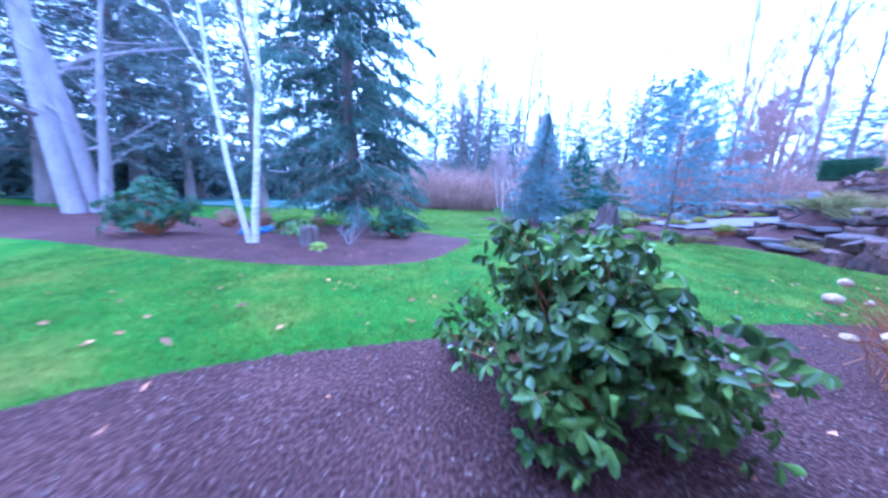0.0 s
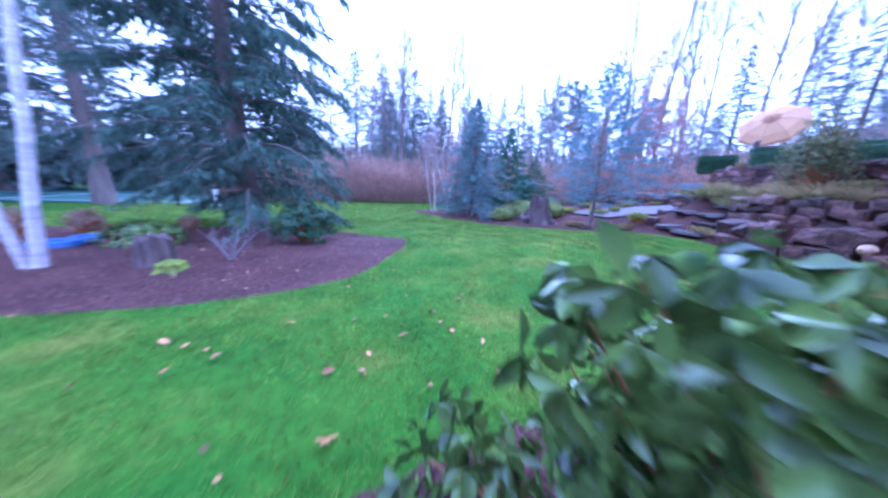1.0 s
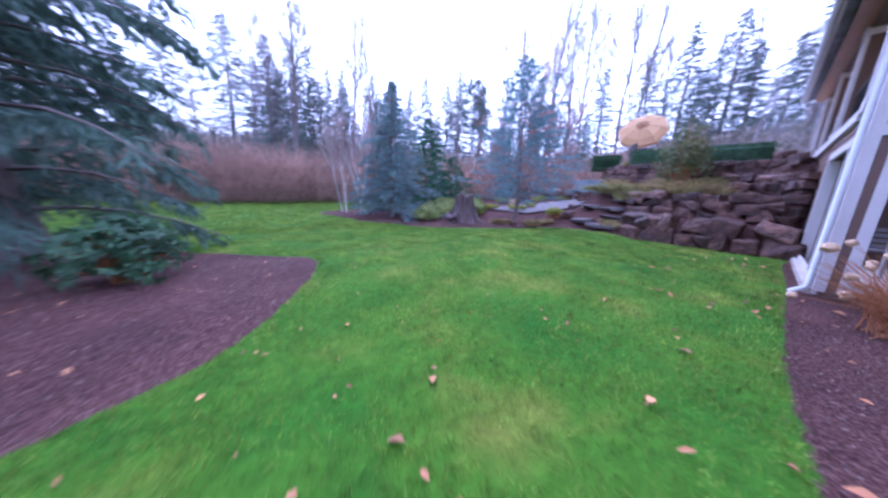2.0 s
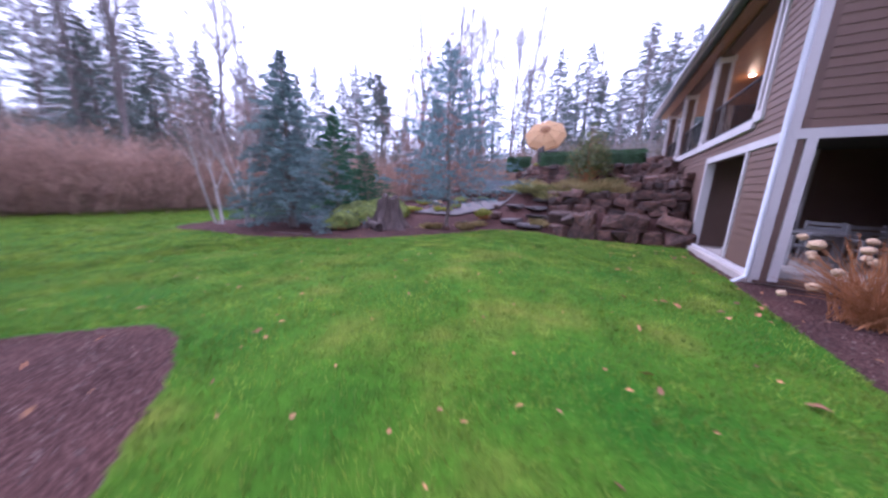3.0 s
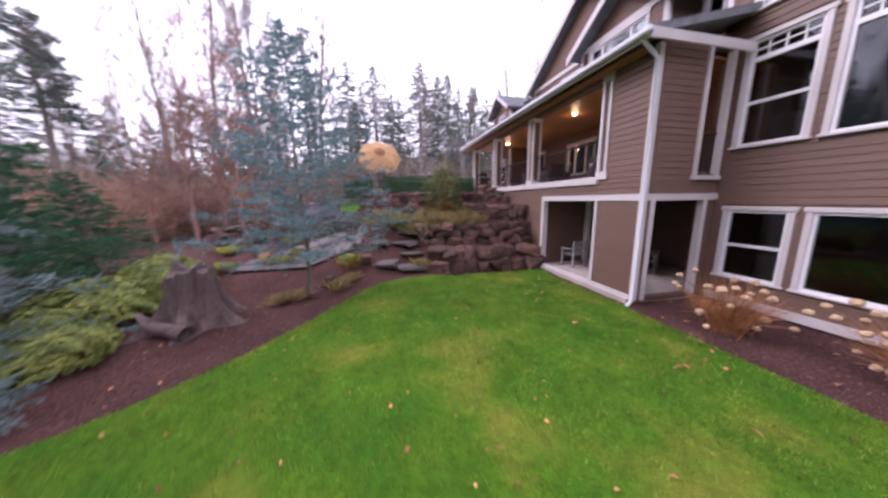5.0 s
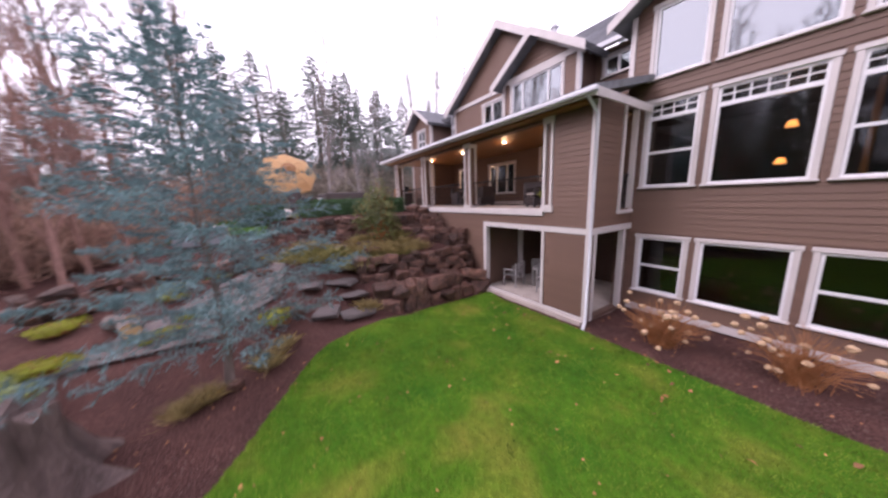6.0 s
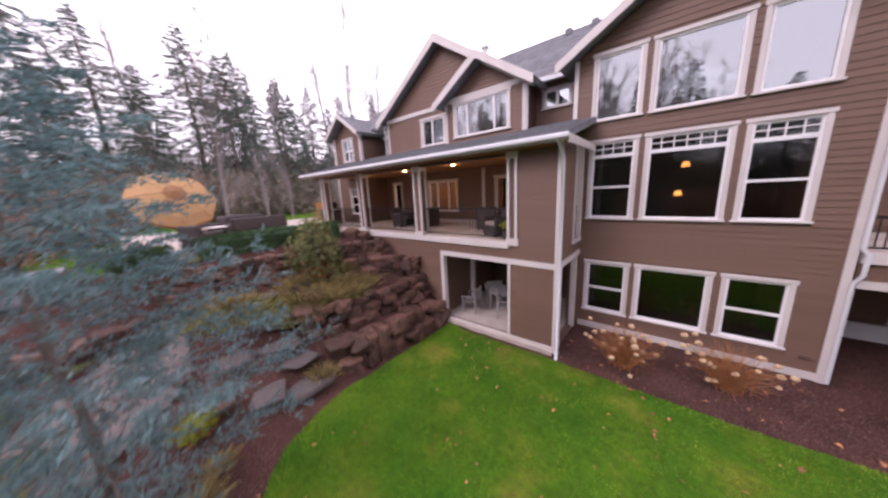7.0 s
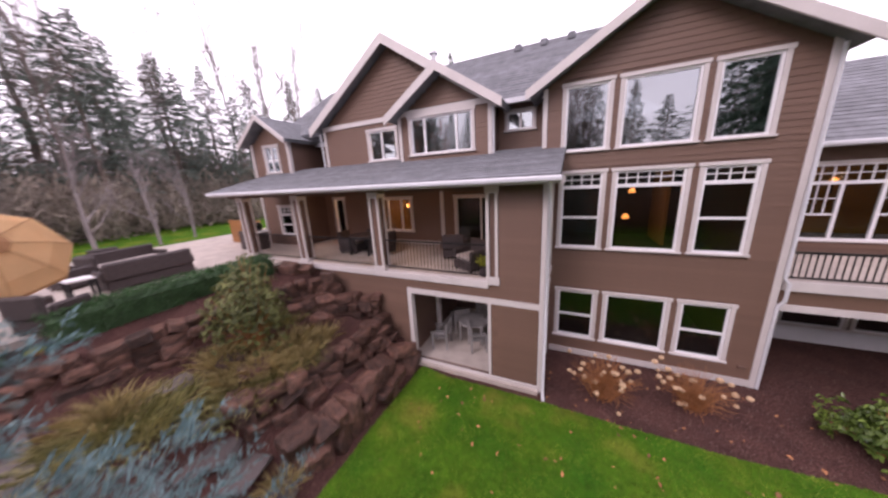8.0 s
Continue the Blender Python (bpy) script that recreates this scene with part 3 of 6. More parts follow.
hpart("corner_board", boxes((MX0 - 0.03, MX0 + 0.1, MY - 0.1, MY + 0.03, 0.0, 8.0), bevel=0.005), TRIM)
hpart("corner_board", boxes((MX1 - 0.1, MX1 + 0.02, MY - 0.1, MY + 0.03, 6.4, 7.9), bevel=0.005), TRIM)
wall_x(-8, MY - 0.03, 0, 7.9, MX0 - 0.02)
hpart("wall", boxes((MX1 - 0.15, MX1, -8, MY - 0.21, 6.0, 7.9)), WALLBACK)
for i, (a, b_, c, d) in enumerate(LOW):
    window(a, b_, c, d, MY, sash=i != 1)
for i, (a, b_, c, d) in enumerate(MID):
    window(a, b_, c, d, MY, grid=0.36, sash=i != 1, cols=6 if i == 1 else 4)
for a, b_, c, d in TOP:
    window(a, b_, c, d, MY, glass=PANEHIGH)
H_ = 3.06
roof_slab([(APEX + H_, 0.65, APEXZ - H_ * SL), (APEX + H_, -8, APEXZ - H_ * SL), (APEX, -8, APEXZ), (APEX, 0.65, APEXZ)])
roof_slab([(APEX - H_, 0.65, APEXZ - H_ * SL), (APEX - H_, -8, APEXZ - H_ * SL), (APEX, -8, APEXZ), (APEX, 0.65, APEXZ)])
rake(APEX, APEXZ, H_, SL, 0.7, 0.05)

# wing with the covered porch
WY = 2.33
WX0, WX1 = 7.77, 20.0
OPEN = (9.13, 11.58, 0.1, 2.42)
wall(WX0, 9.13, 0, 5.5, WY)
wall(9.13, 16.4, 0, 2.85, WY, [OPEN])
wall(16.4, WX1, 2.0, 2.85, WY)
planks(WX0 + 0.1, 8.9, 0.2, 2.4, WY)
planks(8.9, 9.1, 0.2, 2.4, WY)
planks(WX0 + 0.1, 9.12, 2.56, 2.95, WY)
planks(WX0 + 0.1, 8.88, 2.95, 5.45, WY)
planks(9.12, 14.6, 2.56, 2.8, WY)
planks(11.72, 14.0, 0.6, 2.5, WY)
SIDEHOLES = [(0.55, 2.14, 0.1, 2.42), (0.32, 1.02, 2.98, 5.6)]
wall_x(MY, WY - 0.03, 0, 5.7, WX0, SIDEHOLES)
turn = Matrix.Rotation(radians(90), 4, "Z")
planks(MY, WY - 0.1, 2.56, 5.7, 0, [SIDEHOLES[1]], origin=Matrix.Translation((WX0, 0, 0)) @ turn)
hparts("belt_trim", ((WX0 - 0.02, 11.68, WY - 0.02, WY + 0.03, 2.4, 2.55), (WX0 - 0.035, WX0 + 0.02, MY, WY - 0.02, 2.4, 2.55)), TRIM)
hpart("corner_board", boxes((WX0 - 0.03, WX0 + 0.08, WY - 0.09, WY + 0.035, 0.06, 5.55), bevel=0.005), TRIM)
hpart("base_trim", boxes((WX0, 11.58, WY - 0.02, WY + 0.03, 0.0, 0.17)), TRIM)
hparts("opening_trim", ((11.55, 11.68, WY - 0.15, WY + 0.035, 0.0, 2.4), (9.08, 9.16, WY - 0.15, WY + 0.03, 0.17, 2.4)), TRIM)
hparts("opening_trim", ((WX0 - 0.03, WX0 + 0.12, 2.02, 2.14, 0.06, 2.4), (WX0 - 0.03, WX0 + 0.12, 0.5, 0.6, 0.06, 2.4)), TRIM)
hparts("opening_trim", ((WX0 - 0.035, WX0 + 0.1, 0.95, 1.05, 2.9, 5.6), (WX0 - 0.035, WX0 + 0.1, 0.28, 0.36, 2.9, 5.6), (WX0 - 0.06, WX0 + 0.1, 0.25, 1.08, 2.86, 2.95)), TRIM)
hparts("column_trim", ((8.88, 8.95, WY - 0.3, WY + 0.04, 2.95, 5.5), (9.1, 9.18, WY - 0.3, WY + 0.04, 2.95, 5.5), (8.84, 9.2, WY - 0.31, WY + 0.05, 2.95, 3.15), (8.86, 9.2, WY - 0.31, WY + 0.05, 5.3, 5.5)), TRIM)
hpart("deck_edge", boxes((9.13, 19.9, WY - 0.2, WY + 0.06, 2.84, 3.03), bevel=0.008), TRIM)
hpart("porch_floor", boxes((7.95, 19.9, -1.2, WY - 0.15, 2.85, 3.05)), CONCRETE)
hpart("porch_ceiling", boxes((7.9, 20.0, -1.2, WY + 0.3, 5.47, 5.52)), CEDARWOOD)
hpart("porch_beam", boxes((7.77, 20.0, WY - 0.25, WY, 5.38, 5.6)), WALLBACK)
for px in (12.62, 16.02, 19.2):
    post = under(new("porch_post"))
    base = Matrix.Translation((px, WY - 0.14, 3.05))
    post.matrix_basis = base
    for nm, bmx, mt in (("core", boxes((px - 0.13, px + 0.13, WY - 0.27, WY - 0.01, 3.05, 5.4)), SIDING), ("corner_strip", boxes(*[(px + sx * 0.14 - 0.035, px + sx * 0.14 + 0.035, WY - 0.14 + sy * 0.14 - 0.035, WY - 0.14 + sy * 0.14 + 0.035, 3.05, 5.4) for sx in (-1, 1) for sy in (-1, 1)]), TRIM), ("plinth", boxes((px - 0.2, px + 0.2, WY - 0.34, WY + 0.06, 3.03, 3.16), bevel=0.01), TRIM), ("capital", boxes((px - 0.19, px + 0.19, WY - 0.33, WY + 0.05, 5.25, 5.42), bevel=0.01), TRIM)):
        ob = bm_object(nm, bmx, mt)
        ob.parent, ob.matrix_parent_inverse = post, base.inverted()
# porch back wall with window and door, lit rooms behind
BACK = -1.2
PW = (13.4, 15.3, 3.55, 5.1)
PD = (17.2, 17.95, 3.05, 5.15)
PG = (9.3, 11.5, 3.05, 5.1)
wall(7.95, 18.5, 2.85, 5.5, BACK, [PW, PD, PG])
planks(7.95, 18.5, 3.2, 5.45, BACK, [PW, PD, PG], near=False)
window(*PW, BACK, mullions=(14.0, 14.7))
window(PG[0], PG[1], 3.05, 5.1, BACK, mullions=(10.4,))
window(PD[0], PD[1], 3.05, 5.15, BACK, trim=0.09)
hparts("corner_board", ((11.95, 12.1, BACK - 0.02, BACK + 0.03, 3.05, 5.45), (8, 9.2, BACK, BACK + 0.03, 3.05, 3.2), (12.1, 17.1, BACK, BACK + 0.03, 3.05, 3.2)), TRIM)
# left block beside the porch
wall(18.5, 20.95, 2.9, 7.8, 0.35, [(18.95, 19.9, 3.5, 4.95), (19.1, 20.15, 6.35, 7.6)])
planks(18.55, 20.9, 3.0, 8.5, 0.35, [(18.95, 19.9, 3.5, 4.95), (19.1, 20.15, 6.35, 7.6)], gable=(19.68, 8.5, 0.68), near=False)
window(18.95, 19.9, 3.5, 4.95, 0.35, grid=0.35, sash=True, cols=3)
window(19.1, 20.15, 6.35, 7.6, 0.35, mullions=(19.62,), sash=True, glass=PANEHIGH)
hparts("wall", ((18.48, 18.65, BACK - 4, 0.33, 2.9, 7.7), (20.8, 20.95, -7, 0.33, 2.9, 7.7)), WALLBACK)
hparts("corner_board", ((18.42, 18.56, 0.25, 0.39, 3.0, 7.7), (20.85, 20.99, 0.25, 0.39, 3.0, 7.7)), TRIM)
roof_slab([(21.25, 0.75, 7.68), (21.25, -7, 7.68), (19.68, -7, 8.76), (19.68, 0.75, 8.76)])
roof_slab([(18.1, 0.75, 7.68), (18.1, -7, 7.68), (19.68, -7, 8.76), (19.68, 0.75, 8.76)])
rake(19.68, 8.78, 1.58, 0.684, 0.8, 0.05, 0.2)
# porch roof
roof_slab([(7.5, 2.9, 5.66), (20.1, 2.9, 5.66), (20.1, -0.3, 6.5), (7.5, -0.3, 6.5)])
hparts("fascia", ((7.5, 20.1, 2.82, 2.87, 5.48, 5.64), (7.46, 7.5, 0.25, 2.9, 5.44, 5.62)), TRIM)
hpart("gutter", boxes((7.45, 20.15, 2.87, 2.99, 5.52, 5.64), bevel=0.03), GUTTER)
# storey above the porch: dormer, broad gable, recess
DW = (10.12, 12.52, 6.52, 7.84)
wall(9.62, 12.88, 6.2, 7.9, 0.15, [DW])
planks(9.7, 12.8, 6.35, 8.9, 0.15, [DW, (9.6, 12.9, 7.84, 8.0)], gable=(11.2, 8.95, 0.64), near=False)
window(*DW, 0.15, mullions=(10.75, 11.9), trim=0.1, glass=PANEHIGH)
hpart("band_trim", boxes((9.6, 12.9, 0.13, 0.19, 7.84, 8.0)), TRIM)
hparts("corner_board", ((9.58, 9.7, 0.02, 0.18, 6.3, 7.9), (12.8, 12.92, 0.02, 0.18, 6.3, 7.9)), TRIM)
hparts("wall", ((9.62, 9.78, -1.5, 0.12, 6.2, 7.9), (12.72, 12.88, -1.0, 0.12, 6.2, 7.9)), WALLBACK)
roof_slab([(9.2, 0.6, 7.79), (9.2, -3.5, 7.79), (11.18, -3.5, 9.07), (11.18, 0.6, 9.07)])
roof_slab([(13.16, 0.6, 7.79), (13.16, -3.5, 7.79), (11.18, -3.5, 9.07), (11.18, 0.6, 9.07)])
rake(11.18, 9.12, 2.0, 0.646, 0.65, 0.05, 0.27)
BW = (13.2, 14.62, 6.5, 7.7)
wall(9.9, 16.82, 6.2, 7.95, -0.2, [BW])
bm = bmesh.new()
for base_y in ((-0.4, -0.225),):
    g = [bm.verts.new(p) for yy in base_y for p in ((9.9, yy, 7.95), (16.8, yy, 7.95), (13.33, yy, 10.25))]
for q in ((0, 1, 2), (3, 5, 4), (0, 3, 4, 1), (1, 4, 5, 2), (2, 5, 3, 0)):
    bm.faces.new([g[i] for i in q])
hpart("gable", bm, WALLBACK)
planks(9.9, 16.75, 6.35, 10.2, -0.2, [BW, (9.9, 16.8, 7.88, 8.05)], gable=(13.33, 10.2, 0.65), near=False)
window(*BW, -0.2, mullions=(13.95,))
hpart("band_trim", boxes((12.9, 16.85, -0.22, -0.16, 7.88, 8.04)), TRIM)
hparts("corner_board", ((16.74, 16.86, -0.35, -0.17, 6.3, 7.9),), TRIM)
hpart("wall", boxes((16.66, 16.82, -4, -0.24, 6.2, 7.9)), WALLBACK)
roof_slab([(17.15, 0.15, 7.98), (17.15, -6, 7.98), (13.33, -6, 10.47), (13.33, 0.15, 10.47)])
roof_slab([(9.5, 0.15, 7.98), (9.5, -6, 7.98), (13.33, -6, 10.47), (13.33, 0.15, 10.47)])
rake(13.33, 10.52, 3.9, 0.65, 0.2, 0.05, 0.32)
SW = (8.42, 9.4, 7.08, 7.76)
wall(8.1, 9.75, 6.2, 7.95, -0.8, [SW])
planks(8.12, 9.62, 6.4, 7.9, -0.8, [SW], near=False)
window(*SW, -0.8, mullions=(8.9,), trim=0.08)
wall(16.8, 18.6, 6.0, 7.9, -1.5, [(17.3, 18.1, 7.0, 7.6)])
planks(16.8, 18.5, 6.4, 7.9, -1.5, [(17.3, 18.1, 7.0, 7.6)], near=False)
window(17.3, 18.1, 7.0, 7.6, -1.5, trim=0.07)
roof_slab([(5.5, -0.4, 7.95), (20.5, -0.4, 7.95), (20.5, -4.7, 11.02), (5.5, -4.7, 11.02)], name="main_roof")
hparts("gutter", ((8.0, 9.6, -0.42, -0.28, 7.84, 7.97), (16.9, 18.3, -1.1, -0.98, 7.5, 7.64)), GUTTER)
for vx in (7.6, 8.6, 9.6):
    hpart("roof_vent", boxes((vx - 0.14, vx + 0.14, -4.4, -4.1, 10.62, 10.9), bevel=0.04), SHINGLE)
bm = bmesh.new()
bmesh.ops.create_cone(bm, segments=14, radius1=0.12, radius2=0.12, depth=0.9, cap_ends=True, matrix=Matrix.Translation((13.0, -3.2, 10.5)))
bmesh.ops.create_cone(bm, segments=14, radius1=0.2, radius2=0.16, depth=0.12, cap_ends=True, matrix=Matrix.Translation((13.0, -3.2, 11.0)))
hpart("chimney_pipe", bm, GUTTER)

# right-hand wing, set back behind a balcony
RW = [(-1.28, 1.1, 3.3, 5.62), (-3.8, -1.4, 3.3, 5.62)]
RS = [(-0.6, 0.95, 0.5, 1.5), (-2.2, -0.65, 0.5, 1.5), (-3.8, -2.25, 0.5, 1.5)]
wall(-9, 2.7, 0, 6.2, -3.0, RW + RS)
planks(-5, 2.7, 0.6, 6.1, -3.0, RW + RS + [(-9, 3, 2.6, 3.1)], near=False)
for i, r in enumerate(RW):
    window(*r, -3.0, grid=0.5, mullions=(r[0] + 0.8, r[1] - 0.8), cols=9, lites=((r[0] + 0.12, r[0] + 0.77), (r[1] - 0.77, r[1] - 0.12)))
for r in RS:
    window(*r, -3.0, trim=0.08)
hpart("skirting", boxes((-9, 2.7, -3.0, -2.95, 0.0, 0.48)), GUTTER)
hpart("balcony_deck", boxes((-9, 2.66, -3.0, 0.15, 2.78, 2.95)), CONCRETE)
hparts("balcony_fascia", ((-9, 2.66, 0.15, 0.24, 2.74, 2.97), (-9, 2.66, 0.1, 0.2, 2.22, 2.38)), TRIM)
hpart("balcony_apron", boxes((-9, 2.66, 0.05, 0.16, 2.38, 2.74)), SIDING)
rows = [(-9, 2.6, 0.12, 0.17, 3.62, 3.67), (-9, 2.6, 0.12, 0.17, 3.03, 3.07)]
rail = under(new("balcony_railing"))
rail.matrix_basis = Matrix.Translation((0, 0.15, 2.97))
for nm, bmx in [("rail", boxes(r_)) for r_ in rows] + [("baluster", boxes((2.55 - 0.11 * i - 0.02, 2.55 - 0.11 * i, 0.13, 0.15, 3.07, 3.62))) for i in range(60)]:
    ob = bm_object(nm, bmx, IRON)
    ob.parent, ob.matrix_parent_inverse = rail, Matrix.Translation((0, 0.15, 2.97)).inverted()
roof_slab([(-9, -2.45, 6.1), (2.75, -2.45, 6.1), (2.75, -6.5, 8.9), (-9, -6.5, 8.9)])
hpart("gutter", boxes((-9, 2.68, -2.5, -2.36, 6.0, 6.13), bevel=0.03), GUTTER)


def downspout(points, r=0.042):
    v_, f_ = pipe(points, [r] * len(points), 8)
    ob = link("downspout", tri_mesh("downspout", v_, f_), GUTTER)
    return under(ob)


downspout([(7.7, 2.93, 5.55), (7.7, 2.7, 5.4), (7.7, 2.42, 5.2), (7.7, 2.42, 0.12), (7.66, 2.6, -0.02)])
downspout([(2.7, 0.27, 7.8), (2.7, 0.27, 3.05), (2.62, 0.3, 2.92), (2.62, 0.3, 2.5), (2.7, 0.27, 2.35), (2.7, 0.27, 0.05)], 0.04)
downspout([(9.5, 0.28, 7.7), (9.52, 0.2, 7.5), (9.52, 0.2, 6.4)], 0.035)
downspout([(16.95, -0.1, 7.8), (16.95, -0.12, 6.4)], 0.035)
# rooms seen through the glass: floors, back walls, ceilings, their dimness put into the colour
hparts("room_floor", ((2.9, 7.9, -5, -0.02, 0.02, 0.1), (2.9, 7.9, -5, -0.02, 2.85, 3.0), (8.1, 18.4, -6, -1.42, 2.85, 3.0), (-8, 2.6, -7, -3.2, 2.85, 3.0), (8.3, 18.4, -5, -0.45, 6.0, 6.15), (18.7, 20.8, -5, 0.1, 6.0, 6.15)), SHADEDARK)
hparts("room_wall", ((2.7, 18.5, -8, -7.8, 0, 7.9), (-9, 2.7, -8, -7.8, 0, 6.1), (18.5, 21, -5.2, -5, 2.9, 7.7), (2.9, 7.9, -5.1, -5.0, 0.1, 7.8), (-9, -8.8, -8, -3.2, 0, 6)), SHADEDARK)
hparts("room_ceiling", ((2.9, 7.9, -5, -0.02, 2.7, 2.84), (2.9, 7.9, -5, -0.02, 5.85, 6.0), (8.1, 18.4, -6, -1.42, 5.3, 5.4), (-8, 2.6, -7, -3.2, 5.8, 5.9)), SHADEDARK)
# inner walls that carry lamplight as orange colour, on top of the room lights
hparts("lamplight_wall", ((12.5, 18.3, -4.0, -3.9, 3.0, 5.3), (12.6, 15.2, -3.0, -2.9, 6.2, 7.9), (-7, 2.6, -6.4, -6.3, 3, 5.8), (4.2, 4.3, -4.9, -3, 3, 5.8)), WARMLIGHT)
hpart("wall_vent", boxes((2.95, 3.12, MY + 0.012, MY + 0.05, 0.5, 0.6), bevel=0.01), WALLBACK)
# lower patio under the porch
hpart("patio_slab", boxes((7.82, 16, -1.6, WY + 0.12, -0.1, 0.09)), CONCRETE)
hparts("patio_wall", ((7.97, 16, -1.8, -1.6, 0, 2.84), (11.75, 11.9, -1.6, WY - 0.21, 0.09, 2.84)), WALLBACK)
# ceiling coloured near-black for the shade of the patio recess
hpart("patio_ceiling", boxes((7.97, 11.75, -1.6, WY - 0.21, 2.7, 2.84)), SHADEDARK)
hpart("patio_post", boxes((11.55, 11.7, 0.35, 0.5, 0.09, 2.7)), TRIM)
# joined far boards
unit_v = np.array([v_.co for v_ in PLANK.vertices])
unit_f = np.array([list(p.vertices) for p in PLANK.polygons])
V, F = [], []
for i, m in enumerate(far_planks):
    M = np.array(m)
    V.append(unit_v @ M[:3, :3].T + M[:3, 3])
    F.append(unit_f + 8 * i)
ob = link("siding", tri_mesh("siding", np.concatenate(V), np.concatenate(F)), SIDING)
ob.data.shade_flat()
tagged(under(ob), kind="stuff")

# ---- rock walls ----


def rock_mesh(seed, flat=1.0):
    r = random.Random(seed)
    bm = bmesh.new()
    for _ in range(22):
        d = Vector((r.gauss(0, 1), r.gauss(0, 1), r.gauss(0, 1) * flat)).normalized()
        bm.verts.new([math.copysign(abs(c) ** r.uniform(0.1, 0.4), c) * r.uniform(0.43, 0.55) for c in d])
    hull = bmesh.ops.convex_hull(bm, input=bm.verts[:])
    bmesh.ops.delete(bm, geom=list({e for e in hull["geom_interior"] + hull["geom_unused"] if isinstance(e, bmesh.types.BMVert)}), context="VERTS")
    bmesh.ops.bevel(bm, geom=bm.edges[:], offset=0.035, segments=1, affect="EDGES")
    me_ = bpy.data.meshes.new("rock")
    bm.to_mesh(me_)
    bm.free()
    return me_


ROCKS = [rock_mesh(s) for s in range(20)]
for r_ in ROCKS:
    r_.materials.append(ROCK)
rr = random.Random(11)


def rock_wall(points, z0, z1, courses, size, depth, label, lean=0.25):
    x_, y_ = points[0]
    top = thing("rock_wall", x_, y_, z0, label, "rock wall", "terrace walls")
    inv = Matrix.Translation((x_, y_, z0)).inverted()
    pts = [Vector((*p, 0)) for p in points]
    hgt = (z1 - z0) / courses
    for c in range(courses):
        d = rr.uniform(0, 0.3)
        for a, b_ in zip(pts, pts[1:]):
            L = (b_ - a).length
            way = (b_ - a) / L
            inward = Vector((way.y, -way.x, 0))
            if inward.x < 0:
                inward = -inward
            while d < L:
                w = size * rr.uniform(0.5, 1.5)
                hh = hgt * rr.uniform(0.85, 1.3)
                p = a + way * d + inward * (c * lean * hgt + rr.uniform(-0.08, 0.08))
                ob = new("rock", rr.choice(ROCKS))
                ob.parent, ob.matrix_parent_inverse = top, inv
                ang = math.atan2(way.y, way.x)
                ob.matrix_basis = Matrix.LocRotScale((p.x, p.y, z0 + hgt * (c + 0.48) + rr.uniform(-0.04, 0.04)), Euler((rr.uniform(-0.22, 0.22) + rr.choice((0, math.pi)), rr.uniform(-0.2, 0.2), ang + rr.uniform(-0.25, 0.25))), (w * 1.12, depth * rr.uniform(0.9, 1.3), hh * 1.08))
                d += w
            d -= L
    return top


rock_wall([(11.62, 2.5), (11.72, 4.0), (11.75, 5.6), (12.15, 6.5)], -0.05, 0.85, 2, 0.62, 0.6, "lowest terrace wall of stacked dark basalt boulders beside the lawn")
rock_wall([(12.35, 2.5), (12.5, 4.0), (12.65, 5.6), (13.1, 6.6)], 0.8, 1.6, 3, 0.42, 0.5, "middle terrace wall of stacked dark basalt boulders")
rock_wall([(12.75, 2.5), (13.6, 2.75), (14.2, 3.3), (14.5, 4.2)], 1.5, 2.25, 3, 0.38, 0.42, "short boulder wall stepping up against the house")
rock_wall([(14.4, 2.6), (14.9, 3.6), (15.15, 5.0), (15.3, 6.5), (15.55, 8.0), (16.6, 9.0)], 1.9, 2.8, 4, 0.36, 0.4, "upper terrace wall of dark boulders below the hedge")
rock_wall([(16.6, 9.1), (15.9, 9.9), (15.6, 11.2), (15.2, 12.6), (14.2, 14)], 0.9, 1.6, 3, 0.45, 0.5, "low dry-stacked wall behind the gravel path")

# loose boulders and stone steps
steps = [(11.85, 7.1, 0.2, 0.9, 0.5), (12.5, 6.95, 0.5, 1.0, 0.55), (13.1, 7.2, 0.8, 1.1, 0.6), (13.7, 7.0, 1.12, 1.0, 0.5), (14.2, 7.3, 1.42, 1.0, 0.5), (14.7, 7.1, 1.7, 0.9, 0.5), (12.1, 7.9, 0.42, 0.9, 0.6), (13.2, 8.1, 0.75, 0.9, 0.6)]
slab_meshes = [rock_mesh(s_, 0.5) for s_ in range(40, 45)]
for r_ in slab_meshes:
    r_.materials.append(SLAB)
for x_, y_, z_, w_, d_ in steps:
    ob = new("stone_step", rr.choice(slab_meshes))
    ob.matrix_basis = Matrix.LocRotScale((x_, y_, float(height(x_, y_)) + 0.03), Euler((rr.uniform(-0.1, 0.1), rr.uniform(-0.08, 0.1), rr.uniform(0.9, 2.2))), (w_ * rr.uniform(0.8, 1.15), d_ * rr.uniform(0.9, 1.3), 0.17))
    tagged(ob, "flat grey flagstone step set in the mulch slope", "stone", "stone steps")
